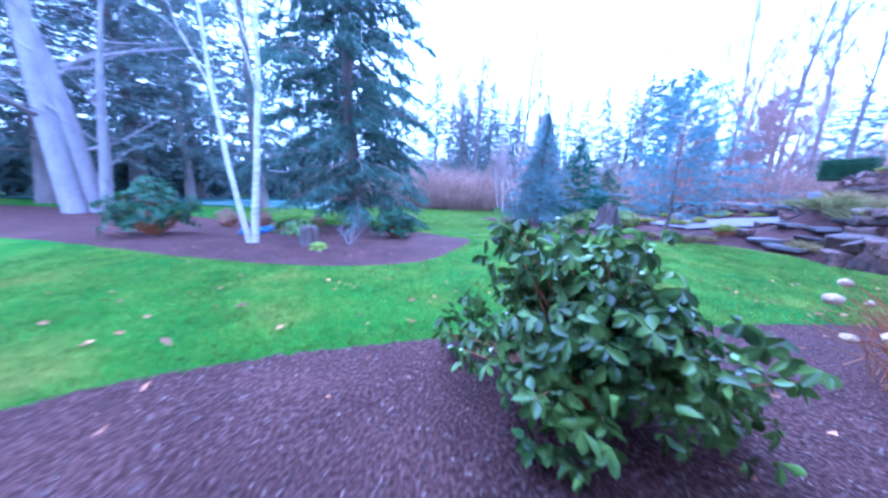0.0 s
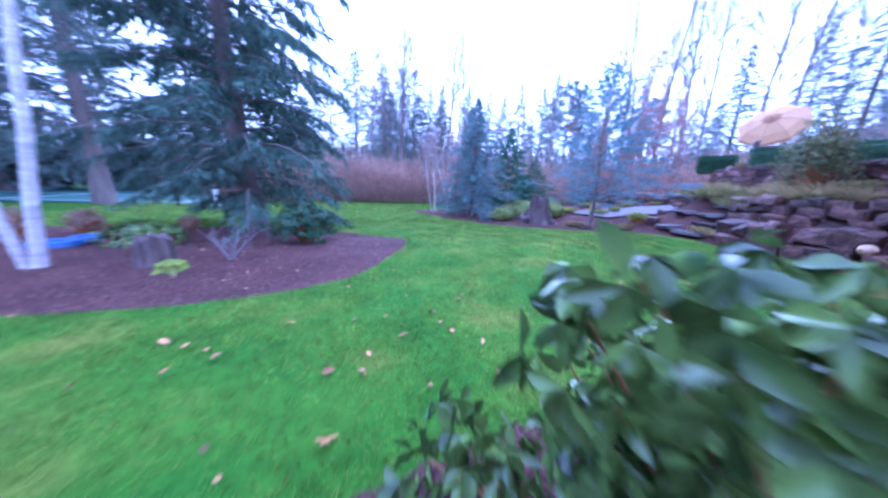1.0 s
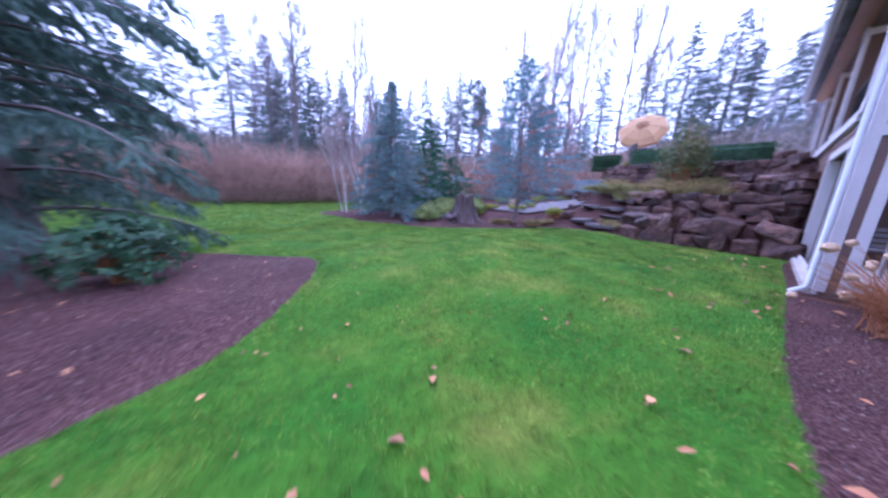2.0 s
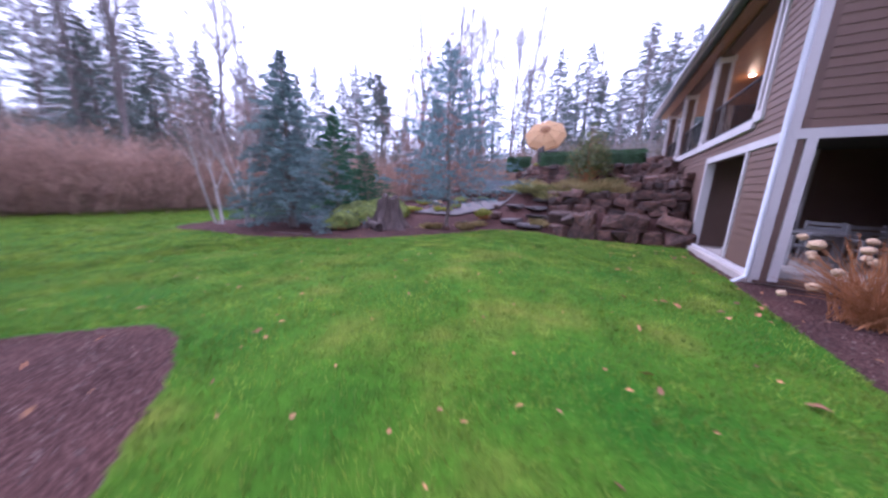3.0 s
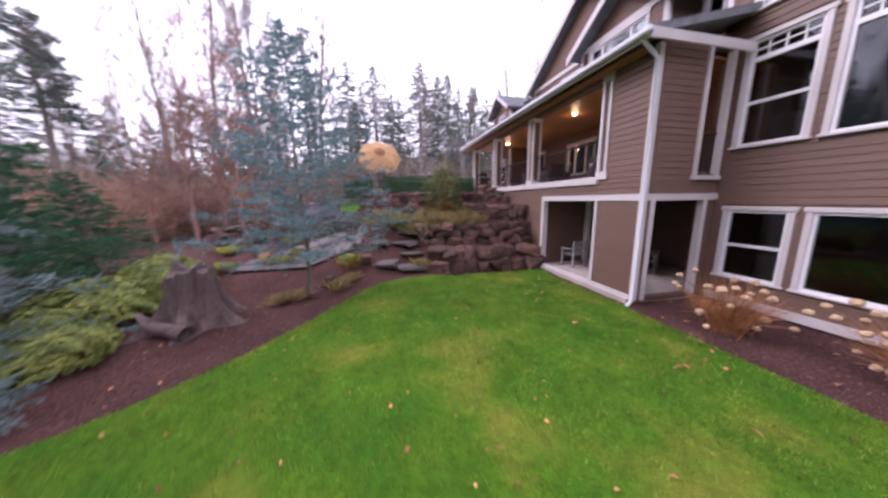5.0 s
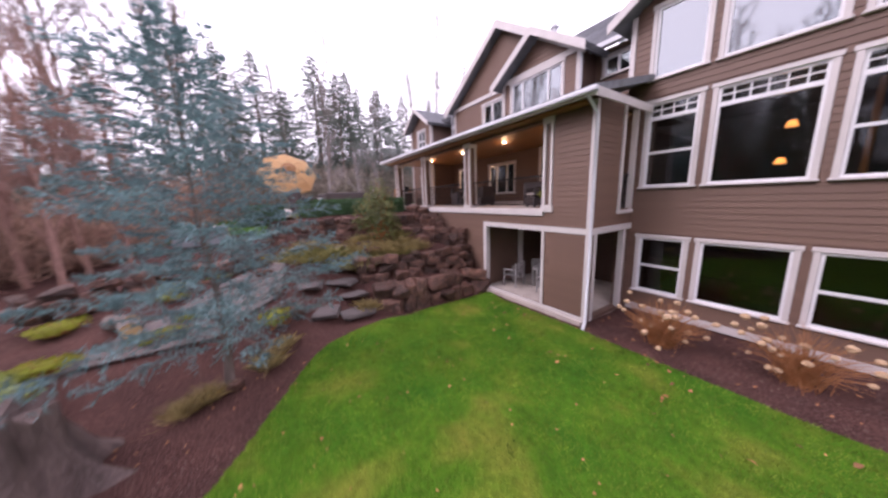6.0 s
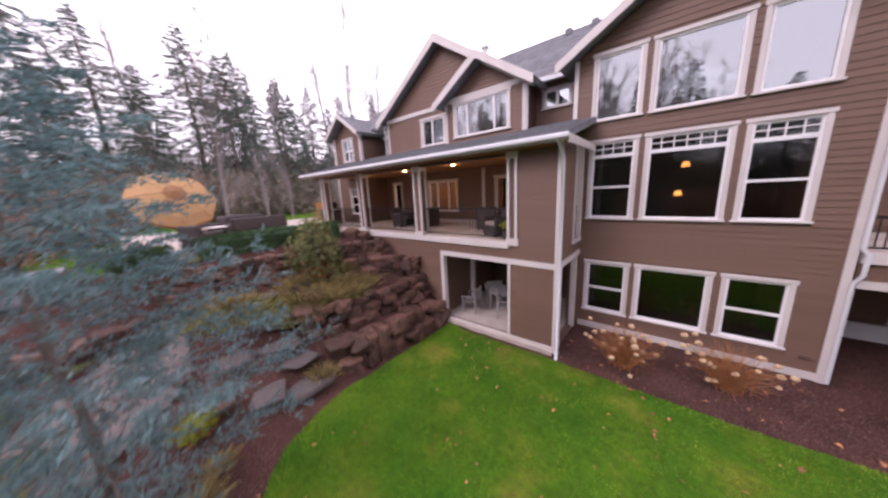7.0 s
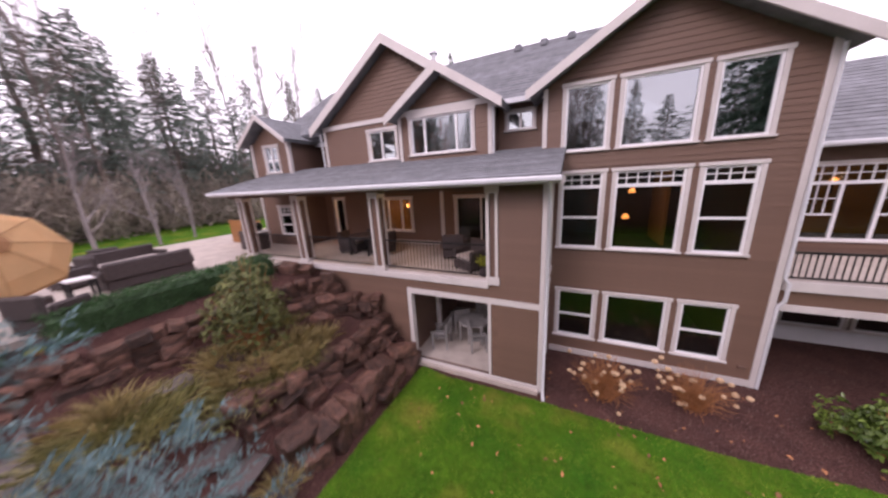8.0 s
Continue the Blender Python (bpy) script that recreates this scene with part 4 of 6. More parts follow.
for x_, y_, s_ in ((13.6, 5.9, 0.5), (14.2, 6.0, 0.45), (13.9, 3.8, 0.5), (14.6, 5.4, 0.4), (12.3, 8.6, 0.35), (13.4, 9.0, 0.3), (11.2, 9.6, 0.22), (10.2, 9.9, 0.2), (15.2, 9.3, 0.4), (16.0, 3.0, 0.5), (15.6, 2.7, 0.4)):
    ob = new("boulder", rr.choice(ROCKS))
    ob.matrix_basis = Matrix.LocRotScale((x_, y_, float(height(x_, y_)) + s_ * 0.22), Euler((rr.uniform(-0.3, 0.3), 0, rr.uniform(0, 3))), (s_ * 1.4, s_, s_ * 0.8))
    tagged(ob, "loose dark boulder half sunk in the mulch", "rock", "loose boulders")

# gravel path and upper terrace paving
ax_, ay_ = np.meshgrid(np.linspace(0, 1, 24), np.linspace(0, 1, 7))
cxp = np.interp(ax_, [0, 0.5, 1], [12.0, 13.4, 15.6])
cyp = np.interp(ax_, [0, 0.5, 1], [11.6, 10.2, 9.2]) + (ay_ - 0.5) * np.interp(ax_, [0, 0.5, 1], [2.4, 2.6, 1.4])
idx = np.arange(ax_.size).reshape(ax_.shape)
q4 = np.stack([idx[:-1, :-1], idx[:-1, 1:], idx[1:, 1:], idx[1:, :-1]], -1).reshape(-1, 4)
ob = link("gravel_path", tri_mesh("gravel_path", np.stack([cxp, cyp, height(cxp, cyp) + 0.05], -1).reshape(-1, 3), q4), GRAVEL)
tagged(ob, "grey gravel garden path climbing the slope", "path", kind="structure")
ob = bm_object("terrace_paving", boxes((16.9, 27, 2.45, 9.2, 2.9, 3.06), (19.95, 27, -6, 2.45, 2.9, 3.06)), CONCRETE)
tagged(ob, "pale concrete paving of the upper terrace", "paving", kind="structure")

# ---- trees ----


def conifer(name, h, radius, branches, twigs, k, size, width, leaf, seed, label, bottom=0.08, droop=0.25, rise=0.1, trunk=0.0, power=0.9, spread=0.7, hang=0.0, bark=None, twig_len=0.35, ragged=0.25, category="conifer"):
    r = np.random.default_rng(seed)
    top = thing(name, 0, 0, 0, label, category)
    tr = trunk or h * 0.018
    zs = np.linspace(0, h * 0.97, 9)
    wob_ = np.cumsum(r.normal(0, h * 0.003, (9, 2)), 0) * (zs[:, None] > 0.2)
    axis = np.column_stack([wob_, zs])
    rad = tr * (1 - zs / h * 0.93)
    rad[0] *= 1.4
    axis[0, 2] = -0.15
    v_, f_ = pipe(axis, rad, 10)
    link("trunk", tri_mesh("trunk", v_, f_), bark or BARK, top)
    t = bottom + (1 - bottom) * (np.arange(branches) / branches) ** 0.85
    az = np.arange(branches) * 2.399 + r.normal(0, 0.3, branches)
    z = t * h * 0.98
    L = radius * (1 - (t - bottom) / (1 - bottom)) ** power * (1 - ragged + 2 * ragged * r.random(branches)) + 0.04 * radius
    out = np.stack([np.cos(az), np.sin(az)], 1)
    base = np.column_stack([np.interp(z, zs, axis[:, 0]), np.interp(z, zs, axis[:, 1]), z])
    segs, TP, TD, TL, TS = [], [], [], [], []
    m = 5
    for i in range(branches):
        s = np.linspace(0, 1, m)
        up = rise * s - droop * s ** 2 + (0.5 * (t[i] - 0.3) * s if t[i] > 0.3 else 0)
        p = np.column_stack([base[i, :2] + out[i] * (s * L[i])[:, None], base[i, 2] + up * L[i]])
        rb = tr * 0.22 * (1 - t[i] * 0.7)
        segs += [(p[j], p[j + 1], rb * (1 - s[j] * 0.85), rb * (1 - s[j + 1] * 0.85)) for j in range(m - 1)]
        cnt = max(4, int(twigs * (0.35 + 0.65 * L[i] / radius)))
        u = r.uniform(0.12, 1, cnt)
        q = np.column_stack([np.interp(u, s, p[:, c]) for c in range(3)])
        side = np.array([-out[i, 1], out[i, 0], 0])
        sgn = np.where(r.random(cnt) < 0.5, -1, 1)[:, None]
        d = np.array([*out[i], 0])[None] * r.uniform(0.3, 1, (cnt, 1)) + side[None] * sgn * r.uniform(0.2, 1, (cnt, 1)) + np.column_stack([np.zeros((cnt, 2)), r.normal(0.0 - hang, 0.25, cnt)])
        TP.append(q)
        TD.append(unit(d))
        TS.append(np.full((cnt, 1, 1), 0.4 + 0.6 * min(1, L[i] / (0.7 * radius))))
        TL.append(twig_len * L[i] ** 0.75 * (1.15 - u * 0.6) * r.uniform(0.6, 1.2, cnt))
    v_, f_ = tubes(segs, 3)
    tagged(link("limb_mass", tri_mesh("limb_mass", v_, f_), bark or BARK, top), kind="stuff")
    v_, f_ = spikes(np.concatenate(TP), np.concatenate(TD), np.concatenate(TL), k, size * np.concatenate(TS), width, r, spread, hang)
    tagged(link("crown", tri_mesh("crown", v_, f_), leaf, top), kind="stuff")
    return top


def bare_tree(name, h, r0, seed, label, bark, levels=4, kids=6, spread=0.55, fork=0.35, up=0.25, thin=0.55, sides=5, lean=0.0, category="tree", first=0.3, twig=None, finest=0.004, near=True):
    r = np.random.default_rng(seed)
    trunk, limbs = [], []

    def grow(p, d, length, rad, level, steps):
        q = p.copy()
        pts = [(q.copy(), rad)]
        for s in range(steps):
            d = unit(d + r.normal(0, (0.03, 0.1, 0.18, 0.22, 0.22)[level], 3) + np.array([0, 0, 0.05 * up]))
            q = q + d * length / steps
            pts.append((q.copy(), rad * (1 - 0.8 * (s + 1) / steps)))
        if level == 0:
            trunk.extend(pts)
        else:
            limbs.append(pts)
        if level >= levels:
            return
        for i in range(kids if level < 2 else max(3, kids - 2)):
            u = first + (1 - first) * r.random() if level == 0 else 0.2 + 0.8 * r.random()
            j = min(int(u * steps), steps - 1)
            fr_ = u * steps - j
            bp_ = pts[j][0] + (pts[j + 1][0] - pts[j][0]) * fr_
            nd = unit(d * (1 - spread) + unit(r.normal(0, 1, 3)) * spread + np.array([0, 0, up]))
            grow(bp_, nd, length * fork * r.uniform(0.7, 1.25) * (1.2 - 0.4 * u), max(pts[j][1] * thin, finest), level + 1, max(3, steps - 2))

    grow(np.array([0, 0, -0.1]), unit(np.array([lean, 0.02, 1.0])), h, r0, 0, 9)
    top = thing(name, 0, 0, 0, label, category)
    v_, f_ = pipe([p[0] for p in trunk], [p[1] for p in trunk], 10)
    link("trunk", tri_mesh("trunk", v_, f_), bark, top)
    fine = []
    for pts in limbs:
        if near and pts[0][1] > 0.02:
            v_, f_ = pipe([p[0] for p in pts], [p[1] for p in pts], sides)
            link("limb", tri_mesh("limb", v_, f_), bark, top)
        else:
            fine += [(a[0], c[0], a[1], c[1]) for a, c in zip(pts, pts[1:])]
    v_, f_ = tubes(fine, 3)
    tagged(link("twig_mass", tri_mesh("twig_mass", v_, f_), twig or bark, top), kind="stuff")
    return top


def at_polar(ex, ey, az, d):
    return ex + d * math.sin(radians(az)), ey + d * math.cos(radians(az))


def put(ob, x, y, rz=0.0, s=1.0, z=None):
    ob.matrix_basis = pose(x, y, float(height(x, y)) if z is None else z, 0, 0, rz) @ Matrix.Diagonal((s, s, s, 1))
    return ob


def again(ob, x, y, rz=0.0, s=1.0, z=None):
    o = copy_thing(ob, Matrix())
    return put(o, x, y, rz, s, z)


# blue atlas cedar and spruces of the hillside bed
put(conifer("atlas_cedar", 6.4, 2.15, 125, 29, 18, 0.085, 0.0095, ATLASLEAF, 3, "slender blue atlas cedar with sparse spiky silver-blue sprays", bottom=0.12, droop=0.15, rise=0.3, trunk=0.07, power=0.7, spread=0.7, twig_len=0.3, ragged=0.5), 10.35, 10.0)
put(conifer("blue_spruce", 5.9, 1.95, 150, 36, 13, 0.12, 0.013, SPRUCELEAF, 5, "dense blue spruce with branches down to the mulch", bottom=0.03, droop=0.3, rise=0.12, trunk=0.13, spread=0.6, twig_len=0.28, power=0.95, ragged=0.4), 7.05, 14.6)
put(conifer("green_spruce", 5.0, 1.7, 90, 30, 12, 0.11, 0.014, GREENSPRUCE, 6, "narrow green spruce behind the blue spruce", bottom=0.03, droop=0.2, rise=0.2, trunk=0.1, spread=0.6), 9.7, 15.3, 0, 1.0)
low_green = again(bpy.data.objects["green_spruce"], 11.9, 15.7, 70, 0.6)
low_green.scale = (0.95, 0.95, 0.6)
put(conifer("young_spruce", 3.0, 1.4, 60, 26, 12, 0.1, 0.013, SPRUCELEAF, 7, "young blue-green spruce by the slope", bottom=0.03, trunk=0.07, spread=0.6), 8.0, 16.4)
again(bpy.data.objects["young_spruce"], 12.6, 18.0, 60, 0.9)
# large western red cedar over the island bed
put(conifer("red_cedar", 20, 2.85, 260, 44, 13, 0.22, 0.02, CEDARLEAF, 8, "large red cedar with drooping feathery green boughs", bottom=0.04, droop=0.38, rise=0.2, trunk=0.25, power=0.4, spread=0.5, hang=0.7, twig_len=0.36, ragged=0.3), -2.0, 11.2)
# birch clumps
bi = bare_tree("birch", 8.5, 0.08, 21, "white-barked birch with bare twigs in the mulch bed", BIRCH, levels=3, kids=6, spread=0.5, fork=0.3, up=0.5, lean=0.03, first=0.35)
put(bi, -3.72, 7.0, 0)
bi2 = bare_tree("birch", 8.0, 0.065, 22, "white-barked birch leaning out of a shared root", BIRCH, levels=3, kids=5, spread=0.5, fork=0.3, up=0.5, lean=-0.11, first=0.35)
put(bi2, -3.85, 7.02, 0)
bs = bare_tree("silver_birch", 3.9, 0.06, 23, "small white-stemmed birch with fine pinkish bare twigs", BIRCH, levels=3, kids=8, spread=0.55, fork=0.5, up=0.5, lean=0.3, first=0.2, thin=0.7, twig=PINKTWIG, finest=0.006)
put(bs, 6.45, 16.7, 20)
for x_, y_, rz, s in ((6.6, 16.55, 150, 0.95), (6.35, 16.5, 265, 0.9), (5.75, 17.3, 200, 0.85), (5.9, 17.2, 70, 0.9)):
    again(bs, x_, y_, rz, s)
# big multi-stemmed maple and firs on the dark side of the island bed
mp_ = bare_tree("maple", 15, 0.36, 31, "large pale grey-barked bare maple stem", PALEBARK, levels=3, kids=8, spread=0.6, fork=0.32, up=0.2, lean=-0.1, first=0.2, thin=0.32, finest=0.008)
put(mp_, -13.8, 13.2, 0, 1.15)
again(mp_, -13.3, 13.5, 120, 0.78)
again(mp_, -12.9, 13.4, 200, 0.6)
fir = conifer("fir", 24, 5.0, 170, 22, 10, 0.31, 0.033, FIRLEAF, 41, "tall dark green fir at the edge of the wood", bottom=0.12, droop=0.4, rise=0.15, trunk=0.3, power=0.95, spread=0.45, hang=0.25, twig_len=0.45, ragged=0.45)
put(fir, -9.5, 19, 0)
fir2 = conifer("fir", 21, 3.3, 95, 19, 9, 0.4, 0.034, FIRLEAF, 42, "sparse tall fir at the edge of the wood", bottom=0.25, droop=0.3, rise=0.1, trunk=0.24, power=0.85, spread=0.45, hang=0.25, twig_len=0.45, ragged=0.6)
put(fir2, -15, 21, 0)
pine = conifer("pine", 17, 1.9, 30, 16, 8, 0.5, 0.05, FIRLEAF, 43, "bare-trunked pine with a tufted crown", bottom=0.55, droop=0.1, rise=0.15, trunk=0.2, power=0.35, spread=0.8, hang=0.1, twig_len=0.7, ragged=0.5)
alder = bare_tree("bare_alder", 20, 0.15, 51, "tall slender bare deciduous tree", ALDERBARK, levels=3, kids=11, spread=0.5, fork=0.3, up=0.4, first=0.3, finest=0.015, near=False)
alder2 = bare_tree("bare_alder", 18, 0.16, 52, "tall bare deciduous tree with forked leaders", ALDERBARK, levels=3, kids=12, spread=0.55, fork=0.36, up=0.45, first=0.25, lean=0.04, finest=0.015, near=False)
redtree = bare_tree("red_twig_tree", 7, 0.1, 53, "small bare tree with reddish twigs", REDBARK, levels=4, kids=9, spread=0.55, fork=0.4, up=0.5, first=0.1, finest=0.006, near=False)
put(redtree, 22.5, 14.5)
for x_, y_, rz, s_ in ((20.8, 15.9, 40, 1.3), (22.2, 17.4, 130, 1.35), (23.8, 16.3, 220, 1.4), (19.4, 17.4, 300, 1.15)):
    again(redtree, x_, y_, rz, s_)
again(redtree, 20, 19.6, 80, 0.9)
again(redtree, 12, 25, 30, 1.0)
ra = random.Random(5)
# the wood round the garden: bearing from the lawn's middle, distance, height factor
WOOD = [(fir, az, d, s) for az, d, s in ((-62, 24, 0.9), (-52, 27, 1.0), (-44, 30, 1.0), (-24, 40, 1.0), (-17, 44, 0.9), (-5, 48, 0.95), (3, 50, 0.95), (12, 46, 0.85), (18, 52, 0.9), (34, 54, 0.85), (44, 50, 0.85),)]
WOOD += [(fir, az, d, s) for az, d, s in ( (9, 60, 1.1), (15, 62, 1.05), (21, 58, 0.9), (26, 60, 1.0), (31, 50, 0.8), (37, 62, 1.0), (41, 56, 0.85), (48, 60, 0.95), (53, 50, 0.55), (58, 56, 0.65), (63, 60, 0.75), (68, 58, 0.7), (71, 44, 0.78), (77, 50, 0.84), (82, 40, 0.7), (87, 44, 0.75), (96, 43, 0.84), (101, 46, 0.8), (106, 40, 0.62), (111, 44, 0.68), (116, 46, 0.7), (122, 44, 0.62), (127, 52, 0.7), (92, 55, 0.8), (104, 55, 0.85), (134, 60, 0.8))]
WOOD += [(fir2, az, d, s) for az, d, s in ((-58, 32, 1), (-48, 38, 1), (-33, 42, 1), (-20, 36, 0.9), (-10, 40, 0.75), (8, 42, 0.6), (23, 48, 0.55), (28, 46, 0.6), (39, 58, 0.7), (51, 52, 0.5), (56, 58, 0.65), (66, 52, 0.7), (84, 52, 0.75), (90, 38, 0.6), (99, 38, 0.7), (109, 50, 0.75), (119, 52, 0.75), (113, 38, 0.55))]
WOOD += [(pine, 47.5, 34, 0.82), (pine, 60, 50, 0.9)]
WOOD += [(alder2, 11, 27, 1.1), (alder2, 22, 28, 1.0), (alder, 26, 30, 0.9), (alder2, 8, 30, 0.8)]
WOOD += [(fir, 9, 31, 0.5), (fir, 15, 33, 0.56), (fir2, 21, 32, 0.55), (fir, 27, 36, 0.5)]
WOOD += [(alder, az, d, s) for az, d, s in ((12, 38, 0.8), (20, 42, 0.8), (24, 40, 0.75), (33, 36, 0.75), (39, 44, 0.8), (57, 38, 1.35), (62.5, 36, 1.3), (68, 38, 1.3), (77, 36, 1.2), (80, 44, 1.0), (86, 48, 1.0), (98, 42, 1), (113, 40, 0.95), (90, 40, 0.95), (122, 42, 0.9))]
WOOD += [(alder2, az, d, s) for az, d, s in ((5, 36, 0.8), (17, 44, 0.9), (44, 40, 0.85), (49, 36, 0.8), (54, 44, 0.95), (67, 30, 1.0), (75, 33, 1.05), (118, 42, 1.0), (96, 36, 0.85), (105, 40, 0.9), (29, 46, 0.85), (9, 44, 0.9))]
for src, az, d, s in WOOD:
    x_, y_ = at_polar(2, 6, az, d)
    o = again(src, x_, y_, ra.uniform(0, 360), s * ra.uniform(0.94, 1.06))
    wide = ra.uniform(0.85, 1.5) if src in (fir, fir2) else ra.uniform(0.9, 1.1)
    o.scale = (o.scale[0] * wide, o.scale[1] * wide, o.scale[2])
put(pine, *at_polar(2, 6, 52, 60), 10, 0.8)
put(alder, *at_polar(2, 6, 60, 44), 40, 0.9)
put(alder2, *at_polar(2, 6, -2, 40), 90, 0.8)
# trees behind the walk, mirrored in the upper windows
for az, d, s in ((150, 46, 0.9), (170, 50, 0.9), (190, 44, 0.9), (215, 40, 1), (240, 36, 1), (262, 30, 1), (280, 28, 1), (290, 24, 0.9)):
    x_, y_ = at_polar(2, 6, az, d)
    again(fir if d % 4 else fir2, x_, y_, ra.uniform(0, 360), s)
# pale ornamental trees on the upper terrace
orn = bare_tree("ornamental_birch", 5.2, 0.1, 24, "pale-barked bare ornamental tree on the terrace", PALEBARK, levels=4, kids=7, spread=0.6, fork=0.45, up=0.4, first=0.2)
put(orn, 27.6, 4.4, 0, 1, 3.0)
again(orn, 28, 2.0, 100, 0.9, 3.0)
again(orn, 29, 0.0, 210, 0.85, 3.0)

# far woods and bramble thicket
def thicket(name, count, pts, hmin, hmax, material, label, seed, size=0.5, width=0.02, k=5):
    r = np.random.default_rng(seed)
    a = np.array(pts, float)
    seg = r.integers(0, len(a) - 1, count)
    u = r.random(count)[:, None]
    base = a[seg] * (1 - u) + a[seg + 1] * u
    x_, y_ = base[:, 0] + r.normal(0, base[:, 2] * 0.5), base[:, 1] + r.normal(0, base[:, 2] * 0.5)
    P = np.stack([x_, y_, height(x_, y_)], 1)
    D = unit(np.stack([r.normal(0, 0.35, count), r.normal(0, 0.35, count), np.ones(count)], 1))
    v_, f_ = spikes(P, D, r.uniform(hmin, hmax, count), k, size, width, r, 0.7)
    return place(name, None, label, "thicket", material, verts=v_, faces=f_)


thicket("brambles", 14000, [(-9, 30, 3), (0, 26.5, 2.5), (5, 26, 2.5), (12, 27, 3), (22, 28, 4)], 1.2, 3.9, THICKET, "brown leafless bramble thicket beyond the lawn", 61, 0.7, 0.012, 7)
thicket("undergrowth", 5500, [(20, 24, 4), (28, 18, 4), (34, 12, 4)], 1.5, 4.0, THICKET, "brown undergrowth at the foot of the wood", 62, 0.9, 0.02, 6)
thicket("mixed_shrubs", 5000, [(34, 12, 4), (38, 4, 4), (40, -3, 5), (38, -9, 5)], 1.5, 4.5, UNDERSTOREY, "olive and grey mixed shrubs beyond the terrace", 65, 0.8, 0.035, 8)
thicket("far_understorey", 16000, [(-6, 46, 3), (10, 50, 3), (30, 46, 4), (46, 30, 4), (54, 12, 4), (52, -4, 4), (46, -16, 5)], 3, 8.5, UNDERSTOREY, "mixed bare and evergreen understorey of the far wood", 64, 0.9, 0.05, 9)
thicket("dark_understorey", 5000, [(-36, 14, 4), (-26, 22, 4), (-18, 34, 4), (-6, 42, 4), (14, 46, 4), (34, 40, 5), (46, 22, 5), (50, 4, 5), (44, -14, 5)], 2, 6, FIRLEAF, "dark evergreen understorey of the wood", 63, 1.3, 0.15, 6)


# ---- shrubs ----
def shrub(name, rx, ry, h, whorls, leaf_len, leaf_w, material, seed, label, per=7, z0=0.12, category="shrub", droop=0.35, stems=14, shell=0.55, rough=1.0, lobes=()):
    r = np.random.default_rng(seed)
    top = thing(name, 0, 0, 0, label, category)
    u = unit(r.normal(0, 1, (whorls, 3)))
    u[:, 2] = np.abs(u[:, 2]) * 1.3 - 0.6
    rad = (shell + (1 - shell) * r.random(whorls)) * (0.82 + 0.25 * rough * np.array([noise.noise(tuple(q * 1.8 + seed)) for q in u]) + 0.1)
    C = u * rad[:, None] * [rx, ry, h * 0.62] + [0, 0, h * 0.42]
    C[:, 2] = np.maximum(C[:, 2], z0 * r.uniform(0.5, 1.5, whorls))
    start = 0
    for lx_, ly_, lz_, lr_, ln_ in lobes:
        C[start:start + ln_] = np.array([lx_, ly_, lz_]) + unit(r.normal(0, 1, (ln_, 3))) * lr_ * r.random((ln_, 1)) ** 0.5
        start += ln_
    C[:, 2] = np.maximum(C[:, 2], 0.06)
    axis = unit(u + [0, 0, 0.5] + r.normal(0, 0.25, u.shape))
    ref = unit(np.cross(axis, r.normal(0, 1, axis.shape)))
    oth = np.cross(axis, ref)
    a = np.arange(per) / per * 2 * np.pi + r.uniform(0, 6, (whorls, 1))
    way = np.cos(a)[..., None] * ref[:, None] + np.sin(a)[..., None] * oth[:, None] + axis[:, None] * r.uniform(-0.1, 0.7, (whorls, per, 1)) - np.array([0, 0, droop])
    way = unit(way + r.normal(0, 0.15, way.shape)).reshape(-1, 3)
    P = np.repeat(C, per, 0)
    nl = len(P)
    v_, f_ = leaves(P, way, np.repeat(axis, per, 0) + r.normal(0, 0.2, (nl, 3)), leaf_len * r.uniform(0.6, 1.2, nl), leaf_w * r.uniform(0.7, 1.2, nl), 0.3, 0.18)
    tagged(link("foliage", tri_mesh("foliage", v_, f_), material, top), kind="stuff")
    segs = []
    for i in r.choice(whorls, min(whorls, stems * 6), replace=False):
        b0 = np.array([r.normal(0, 0.06), r.normal(0, 0.06), -0.05])
        mid = C[i] * [0.45, 0.45, 0.5] + r.normal(0, 0.05, 3)
        segs += [(b0, mid, 0.016, 0.010), (mid, C[i], 0.010, 0.004)]
    v_, f_ = tubes(segs, 4)
    tagged(link("stem_mass", tri_mesh("stem_mass", v_, f_), STEM, top), kind="stuff")
    return top


put(shrub("rhododendron", 0.98, 0.9, 1.26, 860, 0.115, 0.029, RHODO, 71, "dark glossy rhododendron bush with drooping leaves in the mulch", per=5, droop=0.85, stems=30, shell=0.4, rough=1.7, lobes=((-0.75, 0.6, 0.25, 0.3, 40), (-0.4, 0.1, 0.98, 0.42, 95), (0.55, -0.45, 0.45, 0.4, 55), (-0.5, -0.5, 0.3, 0.3, 26), (0.1, 0.0, 1.02, 0.4, 70))), 1.32, 1.68)
put(shrub("rhododendron", 1.05, 0.9, 1.65, 210, 0.15, 0.028, HEDGE, 72, "rhododendron with clustered leaves under the maple", per=8, rough=1.9), -6.6, 7.9)
put(shrub("rhododendron", 0.75, 0.7, 1.08, 420, 0.10, 0.021, HEDGE, 73, "rounded green rhododendron at the edge of the island bed", per=6, rough=1.5), -0.45, 8.5)
put(shrub("low_shrub", 0.8, 0.6, 0.6, 160, 0.12, 0.02, RHODO, 74, "low spreading evergreen shrub in the island bed", per=7), -3.5, 8.9)
